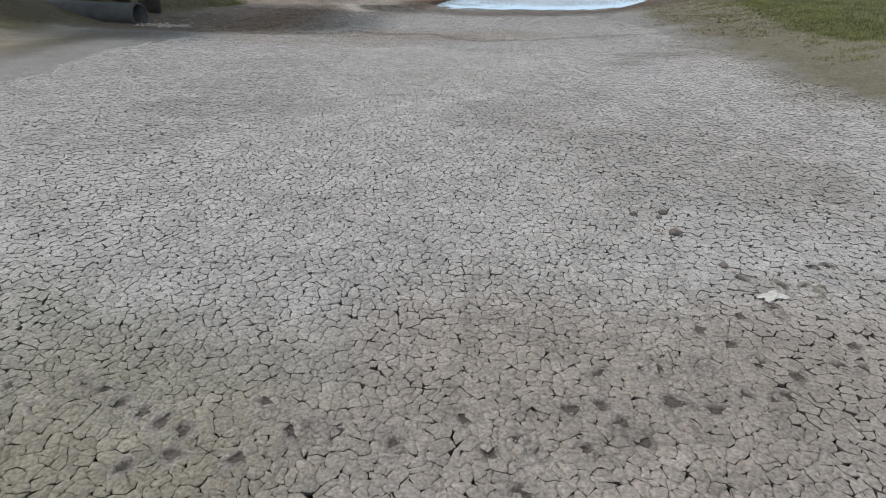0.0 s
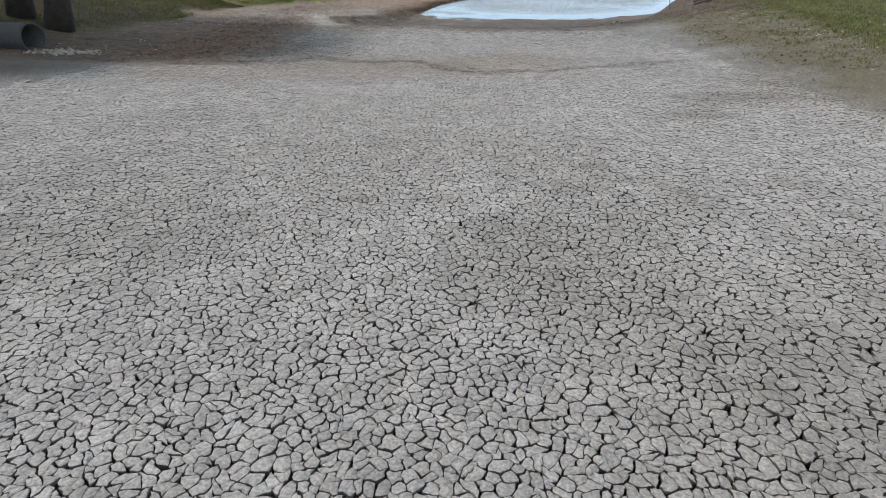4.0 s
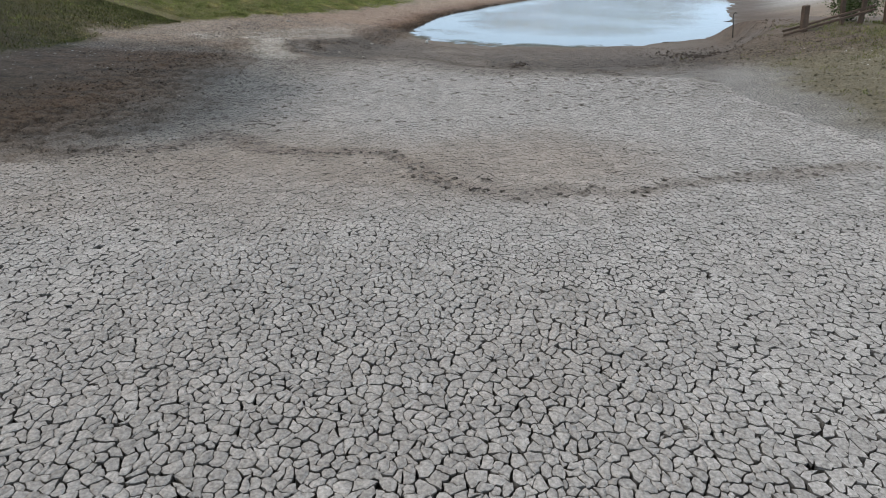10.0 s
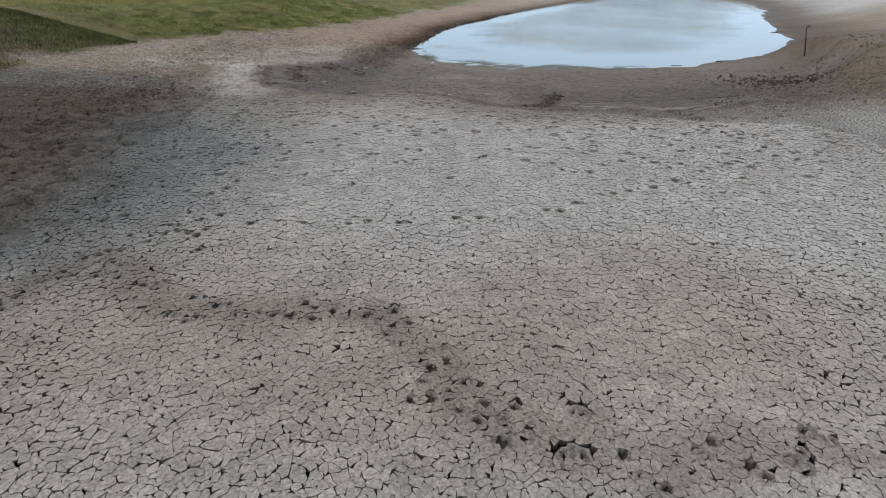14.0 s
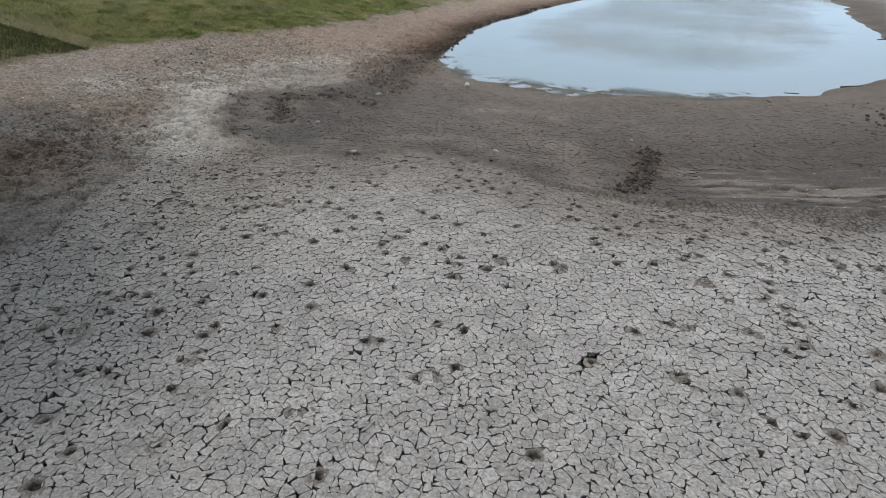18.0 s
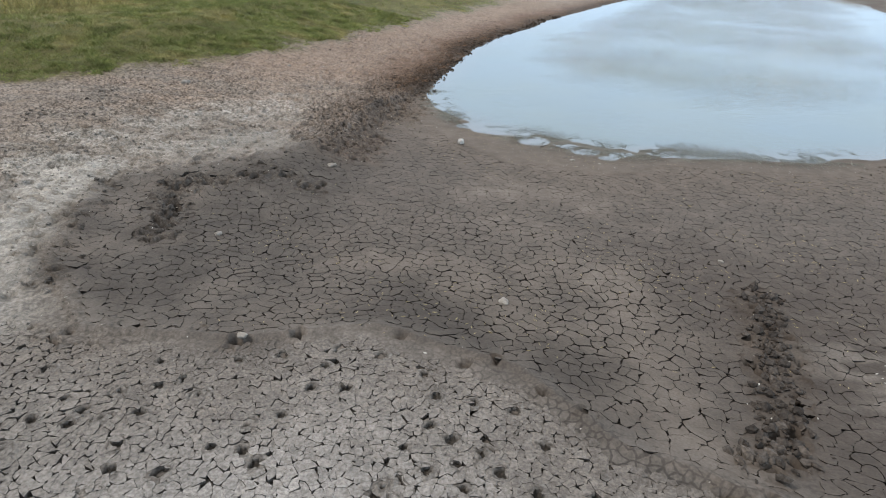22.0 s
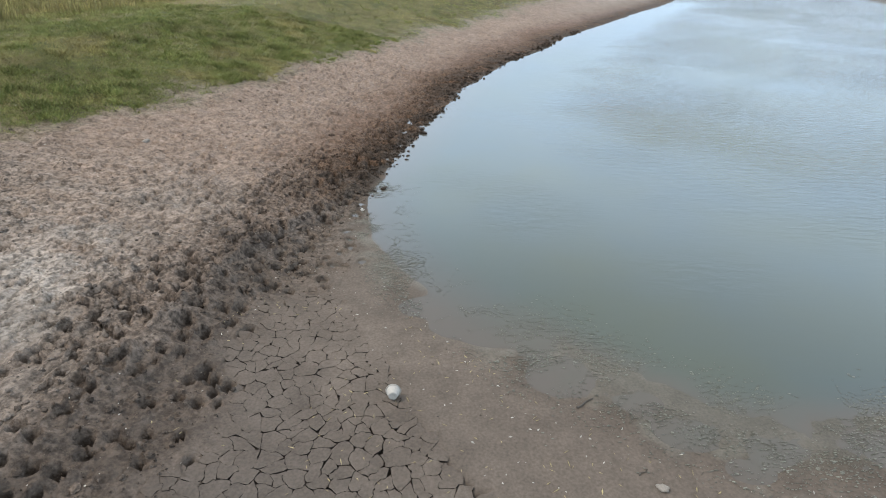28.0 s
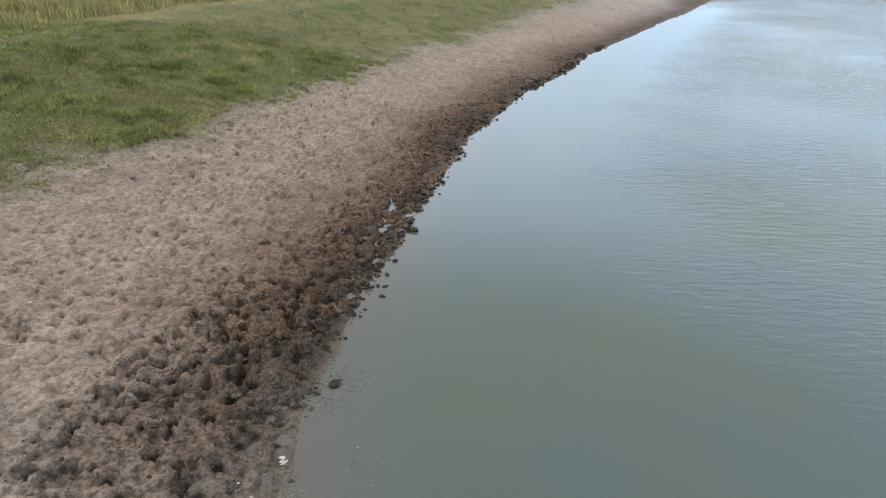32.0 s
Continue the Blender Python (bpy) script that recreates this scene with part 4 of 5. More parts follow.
def plate_arrays(cx, cy, ang, r, thick, worn=0.0):
    """Corners and faces of the plates: a dry top, its edge rounded by worn, and a side with its own corners, coloured
    dark for the shade in the cracks.
    """
    n, k = ang.shape
    rings = []
    tx = 0.06 * (hash2(np.arange(n), np.arange(n) * 0 + 1, 77) - 0.5)
    ty = 0.06 * (hash2(np.arange(n), np.arange(n) * 0 + 2, 77) - 0.5)
    up = (0.008 if thick > 0.04 else 0.002) * (hash2(np.arange(n), np.arange(n) * 0 + 3, 77) - 0.5)
    base = None
    for scale, dz in ((1.0, -worn), (1.0, -worn - 0.001), (0.94, -thick), (0.84, 0.0))[:4 if worn else 3]:
        x, y = warp(cx[:, None] + scale * r * np.cos(ang), cy[:, None] + scale * r * np.sin(ang))
        if base is None:
            base = height(x.ravel(), y.ravel()).reshape(n, k)
            hx, hy = warp(cx, cy)
        lx, ly = x - hx[:, None], y - hy[:, None]
        z = base + up[:, None] + tx[:, None] * lx + ty[:, None] * ly + dz
        z = z + 0.003 * vnoise(x, y, 0.03, 88)
        rings.append(np.stack([x, y, z], -1))
    m = len(rings)
    co = np.stack(rings, 1).reshape(-1, 3)
    idx = np.arange(n * m * k).reshape(n, m, k)
    nxt = np.roll(idx, -1, 2)
    bands = [np.stack([idx[:, 2], nxt[:, 2], nxt[:, 1], idx[:, 1]], -1).reshape(n, k * 4)]
    if worn:
        bands.append(np.stack([idx[:, 0], nxt[:, 0], nxt[:, 3], idx[:, 3]], -1).reshape(n, k * 4))
    loops = np.concatenate([idx[:, 3 if worn else 0]] + bands, 1)
    sizes = np.tile(np.concatenate([[k], np.full(k * len(bands), 4)]), n)
    # sides get darker downwards: the shade inside a crack, given as colour
    crack_shade = np.tile(np.repeat([1.0, 0.5, 0.3, 1.0][:m], k), n)[:, None]
    return co, loops, sizes, crack_shade


def crack_bed(x, y):
    """Half the width of the main cracks."""
    wide = 0.0056 - 0.0010 * step(12.0, 15.5, y) + 0.0010 * fbm(x, y, 2.2, 91)
    lead = y - 0.30 * x + 0.6 * fbm(x, y, 1.0, 92)
    wide = wide * (1 - 0.5 * step(5.5, 2.0, lead)) * (1 - 0.86 * step(1.4, -0.5, lead))
    fine = 0.0020 * (1 - 0.35 * step(26.5, 29.0, y + 0.5 * fbm(x, y, 0.9, 96)))
    wide = wide + (fine - wide) * step(16.0, 18.6, y + 0.5 * fbm(x, y, 1.0, 93))
    tread = step(2.4, 0.2, line_dist(x, y, [(-7, 19.6), (-3, 19.8), (0, 19.7), (2.2, 20.0)]) + 0.9 * fbm(x, y, 1.1, 97))
    edge = step(1.5, 0.2, line_dist(x, y, BASIN, True) + 0.4 * fbm(x, y, 0.7, 148))
    return wide * (1 - 0.7 * tread) * (1 - 0.65 * edge)


def crack_aside(x, y):
    return 0.62 * crack_bed(x, y)


def crack_basin(x, y):
    strong = step(0.0, 0.8, 1.0 - np.hypot((x + 0.4) / 4.6, (y - 32.2) / 3.0) + 0.5 * fbm(x, y, 0.8, 94))
    return 0.0016 + 0.0028 * strong + 0.0010 * step(0.1, 0.6, fbm(x, y, 1.1, 95))


def not_trodden(cx, cy, reach):
    wx, wy = warp(cx, cy)
    ok = np.ones(len(cx), bool)
    for hx, hy in HOOFS:
        ok &= (wx - hx) ** 2 + (wy - hy) ** 2 > reach ** 2
    return ok


def seam(x):
    """Past this line the crust has split into smaller plates."""
    return 16.8 + 1.3 * fbm(x, x * 0.3, 1.3, 44)


def build_plates():
    single = (-1.15, 1.95, 8.7, 10.4)
    first, second = (-12.0, 11.6, -3.6, 18.2), (-9.6, 10.6, 15.0, 31.2)
    # net, gap, seed, corners, nearer strip, share left out, thickness
    sets = [("mud_plates", first, 0.088, 11, 16, True, 0.08, 0.08), ("mud_plates", first, 0.088, 11, 10, False, 0.08, 0.08),
            ("mud_plates", second, 0.069, 14, 13, True, 0.12, 0.06), ("mud_plates", second, 0.069, 14, 9, False, 0.12, 0.06),
            ("basin_plates", (-6.2, 8.8, 28, 41.5), 0.135, 12, 20, True, 0.06, 0.03)]
    for k, (name, box, gap, seed, corners, strip, drop, thick) in enumerate(sets):
        basin = name == "basin_plates"

        def where(x, y, k=k, strip=strip, basin=basin):
            if basin:
                return basin_cover(x, y)
            c = plate_cover(x, y) & ((y < seam(x)) if k < 2 else (y >= seam(x) - 0.045))
            near = (x > -2.6 + 0.03 * (10 - y)) & (x < 3.4 + 0.04 * (8 - y))
            return c & near if strip else c & ~near
        cx, cy, ang, r = cell_rims(box, gap, seed, corners, where, crack_basin if basin else crack_bed if strip else crack_aside, drop, basin)
        ok = not_trodden(cx, cy, 0.06)
        if k == 0:
            alone = ok & (cx > single[0]) & (cx < single[1]) & (cy > single[2]) & (cy < single[3])
            alone &= np.cumsum(alone) <= 300
            build_single(cx[alone], cy[alone], ang[alone], r[alone])
            ok &= ~alone
        cx, cy, ang, r = cx[ok], cy[ok], ang[ok], r[ok]
        worn = 0.006 if k == 0 else 0.0
        co, loops, sizes, crack_shade = plate_arrays(cx, cy, ang, r, thick, worn)
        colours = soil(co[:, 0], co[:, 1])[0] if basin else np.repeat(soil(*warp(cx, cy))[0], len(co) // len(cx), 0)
        ob = big_mesh(name, co, loops.ravel(), sizes, MAT_BASIN if basin else MAT_PLATES, colours * crack_shade, smooth=k == 0)
        ob.parent = GROUND
        tagged(ob, kind="stuff")


def build_single(cx, cy, ang, r):
    """The plates of one stretch of the bed, each a piece of its own."""
    wx, wy = warp(cx, cy)
    mid = soil(wx, wy)[0]
    wz = height(wx, wy)
    for k in range(min(len(cx), 300)):
        s = slice(k, k + 1)
        co, loops, sizes, crack_shade = plate_arrays(cx[s], cy[s], ang[s], r[s], 0.08, 0.006)
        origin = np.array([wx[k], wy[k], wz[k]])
        colours = np.repeat(mid[s], len(co), 0) * crack_shade
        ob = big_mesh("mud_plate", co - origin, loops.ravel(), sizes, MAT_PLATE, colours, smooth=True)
        ob.location = origin
        ob.parent = GROUND


build_plates()


# ---- hoofprints ----
def hoof_mesh(seed, tone=1.0, deep=1.0):
    r = np.random.default_rng(seed)
    k = 14
    ang = np.arange(k) * 2 * math.pi / k
    split = 1 - 0.22 * np.exp(-((np.abs(ang - math.pi / 2)) / 0.3) ** 2)
    wobble = 1 + 0.17 * r.normal(0, 1, k)
    long, wide = r.uniform(0.050, 0.066), r.uniform(0.036, 0.050)
    verts = []
    rings = ((2.3, -0.018, 0.004), (1.7, -0.007, 0.004), (1.25, -0.002, 0.004), (1.0, -0.010, 0.004), (0.78, -0.036, 0.005), (0.4, -0.046, 0.005))
    for scale, z, rough in rings:
        for a in range(k):
            q = scale * (1 + (wobble[a] - 1) * (0.5 if scale > 1.5 else 1)) * (split[a] if scale < 1.5 else 1)
            verts.append((q * wide * math.cos(ang[a]) + r.normal(0, 0.003), q * long * math.sin(ang[a]) + r.normal(0, 0.003), (z + r.normal(0, rough)) * (deep if scale < 1.2 else 1)))
    verts.append((0, 0, -0.048 * deep))
    last = len(rings) - 1
    faces = []
    for ring in range(last):
        for a in range(k):
            b = (a + 1) % k
            faces.append((ring * k + a, ring * k + b, (ring + 1) * k + b, (ring + 1) * k + a))
    faces += [(last * k + a, last * k + (a + 1) % k, (last + 1) * k) for a in range(k)]
    me = bpy.data.meshes.new("hoofprint")
    me.from_pydata(verts, [], faces)
    me.materials.append(MAT_HOOF)
    me.polygons.foreach_set("use_smooth", [True] * len(me.polygons))
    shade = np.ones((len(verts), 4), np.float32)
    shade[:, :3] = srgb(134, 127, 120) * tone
    # walls and floor painted darker than the rim, for shade deep in the print
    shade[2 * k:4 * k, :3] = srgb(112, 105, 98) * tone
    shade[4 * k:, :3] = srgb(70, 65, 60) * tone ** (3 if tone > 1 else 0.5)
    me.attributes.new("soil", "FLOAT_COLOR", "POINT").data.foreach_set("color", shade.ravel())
    return me, np.array(verts), faces


def build_hoofs():
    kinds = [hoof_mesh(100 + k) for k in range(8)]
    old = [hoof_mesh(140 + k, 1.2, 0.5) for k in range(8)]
    darkened = [hoof_mesh(120 + k, 0.75) for k in range(8)]
    low = masks(HX, HY)["basin"] > 0.4
    order = sorted(range(len(HOOFS)), key=lambda k: abs(HOOFS[k][0] - 0.3))
    zs = height(HX, HY)
    rest_v, rest_f, rest_c, base = [], [], [], 0
    r = np.random.default_rng(9)
    for rank, k in enumerate(order):
        me, verts, faces = (darkened if low[k] else old if HY[k] < 1.8 else kinds)[k % 8]
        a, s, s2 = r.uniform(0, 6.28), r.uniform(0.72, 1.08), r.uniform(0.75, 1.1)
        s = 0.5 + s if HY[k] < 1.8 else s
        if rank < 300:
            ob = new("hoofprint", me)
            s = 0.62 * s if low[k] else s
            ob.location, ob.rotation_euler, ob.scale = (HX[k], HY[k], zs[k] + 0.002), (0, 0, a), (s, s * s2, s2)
            ob.parent = GROUND
        else:
            v = verts.copy()
            v[:, 1] *= s2
            v[:, 2] *= s2
            c, sn = math.cos(a) * s, math.sin(a) * s
            one = np.ones(len(v) * 4, np.float32)
            me.attributes["soil"].data.foreach_get("color", one)
            rest_c.append(one)
            rest_v.append(np.stack([v[:, 0] * c - v[:, 1] * sn + HX[k], v[:, 0] * sn + v[:, 1] * c + HY[k], v[:, 2] + zs[k] + 0.002], -1))
            rest_f += [tuple(i + base for i in f) for f in faces]
            base += len(v)
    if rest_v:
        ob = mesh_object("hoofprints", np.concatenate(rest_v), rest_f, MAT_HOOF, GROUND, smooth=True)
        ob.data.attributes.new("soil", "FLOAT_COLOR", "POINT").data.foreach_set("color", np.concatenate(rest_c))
        tagged(ob, kind="stuff")


build_hoofs()


# ---- loose clods, chips and litter ----
ICO_V = np.array([(1, 0, 0.1), (0.1, 1, -0.1), (-1, 0.1, 0), (0, -1, 0.1), (0.2, 0.1, 1), (0, 0, -1)], float)
ICO_F = np.array([(0, 1, 4), (1, 2, 4), (2, 3, 4), (3, 0, 4), (1, 0, 5), (2, 1, 5), (3, 2, 5), (0, 3, 5)])


def ball(finer):
    bm = bmesh.new()
    bmesh.ops.create_icosphere(bm, subdivisions=finer, radius=1)
    v = np.array([tuple(p.co) for p in bm.verts])
    bm.verts.index_update()
    f = np.array([[p.index for p in q.verts] for q in bm.faces if q.normal.z > -0.5])
    bm.free()
    return v, f


LUMPS = [(ICO_V, ICO_F), ball(1), ball(2)]


def scatter_lumps(name, x, y, size, flat, mat, colours, seed, sink=0.3, long=1.0, shape=0, on_plates=False):
    r = np.random.default_rng(seed)
    lump_v, lump_f = LUMPS[shape]
    n, nv = len(x), len(lump_v)
    v = np.repeat(lump_v[None], n, 0) * (1 + (0.30, 0.27, 0.20)[shape] * r.normal(0, 1, (n, nv, 1)))
    v = v * size[:, None, None] * np.stack([np.full(n, long), r.uniform(0.6, 1.0, n), r.uniform(0.7, 1.2, n) * flat], -1)[:, None]
    a = r.uniform(0, 6.28, n)
    c, s = np.cos(a)[:, None], np.sin(a)[:, None]
    z = height(x, y) if on_plates else ground_at(x, y)
    vx, vy = v[..., 0] * c - v[..., 1] * s + x[:, None], v[..., 0] * s + v[..., 1] * c + y[:, None]
    vz = v[..., 2] + (z + size * flat * (1 - sink) * 0.6)[:, None]
    co = np.stack([vx, vy, vz], -1).reshape(-1, 3)
    loops = (lump_f[None] + (np.arange(n) * nv)[:, None, None]).ravel()
    ob = big_mesh(name, co, loops, np.full(n * len(lump_f), 3), mat, None if colours is None else np.repeat(colours, nv, 0))
    ob.parent = GROUND
    return tagged(ob, kind="stuff")


def build_clods():
    r = np.random.default_rng(31)
    n = 270000
    x, y = r.uniform(-9.5, 3.5, n), 19 + 43 * r.random(n)
    m = masks(x, y)
    heap = step(-0.05, 0.45, fbm(x, y, 0.28, 141) + 0.5 * fbm(x, y, 0.9, 142))
    want = 0.25 * m["tramp_l"] + 0.3 * m["band"] * (0.1 + 0.9 * heap) + 0.8 * m["shore_l"] * (0.3 + 0.7 * heap) + 0.30 * m["bank"] * (0.1 + 0.9 * heap) + 0.10 * m["saddle"] + 0.10 * m["pale"] + 0.05 * m["lobe"] + 0.10 * m["trail"]
    want = np.clip(want, 0, 1) * step(64, 48, y)
    keep = (r.random(n) < want) & (m["sd"] > -0.12)
    x, y = x[keep], y[keep]
    dark = np.clip(m["band"] + m["shore_l"], 0, 1)[keep]
    size = (0.0095 + 0.006 * dark + 0.003 * m["tramp_l"][keep]) * np.exp(r.normal(0, 0.5, len(x)))
    col = soil(x, y)[0] * (r.uniform(0.4, 1.3, (len(x), 1)) - 0.05 * dark[:, None])
    size = np.minimum(size, 0.042)
    for shape, low, high, flat, seed in ((0, 0, 0.020, 0.75, 32), (1, 0.020, 0.034, 0.65, 35), (2, 0.034, 1, 0.6, 38)):
        pick = (size >= low) & (size < high)
        scatter_lumps("mud_clods", x[pick], y[pick], size[pick], flat, MAT_CLOD, col[pick], seed, 0.3, shape=shape)
    x, y = r.uniform(-4.6, 1.5, 110000), r.uniform(34, 54, 110000)
    m = masks(x, y)
    keep = (r.random(len(x)) < np.clip(0.3 * m["band"] + 0.7 * m["shore_l"], 0, 0.9)) & (m["sd"] > -0.05)
    x, y = x[keep], y[keep]
    scatter_lumps("mud_crumbs", x, y, 0.005 + 0.008 * r.random(len(x)) ** 2, 0.8, MAT_CLOD, soil(x, y)[0] * r.uniform(0.5, 1.6, (len(x), 1)), 39, 0.1)
    # dark lumps standing in the edge of the water
    y = r.uniform(42.3, 62, 30000)
    x = r.uniform(-2.6, 4.0, 30000)
    sd = shore_dist(x, y)
    keep = r.random(len(x)) < np.exp(-((sd - 0.02) / 0.13) ** 2) * step(-0.25, 0.3, fbm(x, y, 0.5, 154) + 0.4 * fbm(x, y, 0.15, 155))
    x, y = x[keep], y[keep]
    scatter_lumps("mud_clods", x, y, 0.018 + 0.045 * r.random(len(x)) ** 2, 0.7, MAT_CLOD, C_WET * r.uniform(0.45, 1.1, (len(x), 1)), 40, 0.2, shape=1)
    x, y = r.uniform(6.4, 14, 16000), r.uniform(17, 37, 16000)
    keep = r.random(16000) < 0.15 + 0.75 * masks(x, y)["rough_r"] + 0.5 * step(28, 30, y)
    x, y = x[keep], y[keep]
    scatter_lumps("mud_clods", x, y, 0.014 * np.exp(r.normal(0, 0.5, len(x))), 0.7, MAT_CLOD, soil(x, y)[0] * r.uniform(0.55, 1.3, (len(x), 1)), 36)
    x, y = r.normal(-11.5, 0.55, 260), r.normal(20.7, 0.28, 260)
    scatter_lumps("rubble", x, y, 0.02 + 0.05 * r.random(260) ** 2, 0.6, MAT_STONE, None, 37)
    # broken crumbs round the hoofprints
    k = r.integers(0, len(HX), 2600)
    d, a = 0.05 + 0.09 * r.random(len(k)) ** 1.5, r.uniform(0, 6.28, len(k))
    x, y = HX[k] + d * np.cos(a), HY[k] + d * np.sin(a)
    col = soil(x, y)[0] * r.uniform(0.7, 1.1, (len(x), 1))
    scatter_lumps("mud_crumbs", x, y, 0.004 + 0.007 * r.random(len(x)), 0.8, MAT_CLOD, col, 33, 0.1, on_plates=True)
    # a churned line and a rubble heap by the basin's far rim
    rut = along(RUT, 0.007, r, 0.11)
    x, y = np.array(rut).T
    x2, y2 = r.normal(10.0, 0.9, 420), r.normal(34.4, 0.6, 420)
    x, y = np.concatenate([x, x2]), np.concatenate([y, y2])
    col = soil(x, y)[0] * r.uniform(0.5, 0.95, (len(x), 1))
    scatter_lumps("churned_mud", x, y, 0.014 + 0.045 * r.random(len(x)) ** 2, 0.8, MAT_CLOD, col, 34, shape=1)


build_clods()


def build_chips():
    r = np.random.default_rng(41)
    n = 30000
    x, y = r.uniform(-9, 9, n), r.uniform(26, 56, n)
    m = masks(x, y)
    want = 0.26 * m["basin"] + 0.08 * m["bank"] * (1 - m["shore_l"]) + 0.02
    keep = (r.random(n) < want) & (m["sd"] > 0.05)
    x, y = x[keep], y[keep]
    scatter_lumps("shell_chips", x, y, 0.004 + 0.007 * r.random(len(x)) ** 2, 0.35, MAT_BONE, None, 42, 0.0, 1.8)
    n = 9000
    x, y = r.uniform(-4.5, 6, n), r.uniform(30.5, 39, n)
    m = masks(x, y)
    keep = (r.random(n) < 0.35 * m["basin"] * step(-0.3, 0.4, fbm(x, y, 1.2, 152))) & (m["sd"] > 0.3)
    x, y = x[keep], y[keep]
    scatter_lumps("reed_slivers", x, y, 0.003 + 0.003 * r.random(len(x)), 0.7, MAT_STRAW, None, 44, 0.0, 5.0, on_plates=True)
    # pale litter along the edges of the turf
    lx = np.concatenate([r.normal(12.6, 0.8, 260), r.normal(13.2, 0.9, 260), r.uniform(-14.5, -9, 420)])
    ly = np.concatenate([r.uniform(12, 30, 520), r.uniform(20, 36, 420)])
    scatter_lumps("dry_leaf_litter", lx, ly, 0.010 + 0.018 * r.random(len(lx)), 0.3, MAT_BONE, None, 43, 0.0, 1.5)


build_chips()


def build_flecks():
    """Scum and algae floating and stranded along the near shore."""
    r = np.random.default_rng(61)
    n = 260000
    x, y = r.uniform(-2.3, 7, n), r.uniform(36.3, 43, n)
    sd = shore_dist(x, y)
    shelf = step(0.2, 0.9, x) * step(5.0, 3.5, x)
    lane = np.exp(-((sd + 0.08 + 0.25 * shelf) / (0.34 + 0.1 * shelf)) ** 2) * step(-0.25, 0.2, fbm(x, y, 0.55, 121) + 0.35 * fbm(x, y, 0.18, 122))
    keep = (r.random(n) < 0.85 * lane) & (y < 42.2 - 0.3 * x)
    x, y = x[keep], y[keep]
    n = len(x)
    a, size = r.uniform(0, 6.28, n), 0.0022 + 0.007 * r.random(n) ** 2
    z = np.maximum(height(x, y) + 0.007, 0.002)
    k = 4
    ang = a[:, None] + np.arange(k)[None] * 2 * math.pi / k
    rad = size[:, None] * r.uniform(0.5, 1.3, (n, k))
    top = np.stack([x[:, None] + 1.7 * rad * np.cos(ang), y[:, None] + 0.8 * rad * np.sin(ang), np.repeat(z[:, None] + 0.002, k, 1)], -1)
    low = top - np.array([0, 0, 0.004])
    co = np.concatenate([top, low], 1).reshape(-1, 3)
    idx = np.arange(n * 2 * k).reshape(n, 2, k)
    nxt = np.roll(idx, -1, 2)
    loops = np.concatenate([idx[:, 0], np.stack([idx[:, 1], nxt[:, 1], nxt[:, 0], idx[:, 0]], -1).reshape(n, 4 * k)], 1)
    ob = big_mesh("algae_flecks", co, loops.ravel(), np.tile([k] + [4] * k, n), MAT_ALGAE)
    ob.parent = WATER
    tagged(ob, kind="stuff")


build_flecks()


# ---- grass ----
C_BLADE, C_OLIVE, C_HAY = srgb(94, 114, 54), srgb(120, 122, 68), srgb(164, 148, 98)


def build_blades(name, x, y, tall, lean, hay, seed, tone=1.0, short=False):
    r = np.random.default_rng(seed)
    n = len(x)
    a, b = r.uniform(0, 6.28, n), r.uniform(0, 6.28, n)
    w = (0.009 if short else 0.006) + 0.05 * tall * r.uniform(0.5, 1, n)
    z = ground_at(x, y)
    lx, ly = lean * tall * np.cos(b), lean * tall * np.sin(b)
    dx, dy = w * np.cos(a), w * np.sin(a)
    p = np.stack([np.stack([x - dx, y - dy, z - 0.03], -1), np.stack([x + dx, y + dy, z - 0.03], -1),
                  np.stack([x + lx * 0.35 + dx * 0.6, y + ly * 0.35 + dy * 0.6, z + 0.6 * tall], -1),
                  np.stack([x + lx * 0.35 - dx * 0.6, y + ly * 0.35 - dy * 0.6, z + 0.6 * tall], -1),
                  np.stack([x + lx, y + ly, z + tall], -1)], 1)
    if short:
        p = p[:, [0, 1, 4]]
    k = p.shape[1]
    base = np.arange(n)[:, None] * k
    loops = base + np.array([[0, 1, 2]]) if short else np.concatenate([base + np.array([[0, 1, 2, 3]]), base + np.array([[3, 2, 4]])], 1)
    col = C_BLADE + (C_OLIVE - C_BLADE) * r.random((n, 1))
    col = col + (C_HAY - col) * hay[:, None]
    col = tone * col * (1 + 0.5 * fbm(x, y, 0.3, 111) + 0.28 * fbm(x, y, 1.4, 112))[:, None]
    ob = big_mesh(name, p.reshape(-1, 3), loops.ravel(), np.tile([3] if short else [4, 3], n), MAT_BLADE, np.repeat(col, k, 0))
    ob.parent = GROUND
    return tagged(ob, kind="stuff")


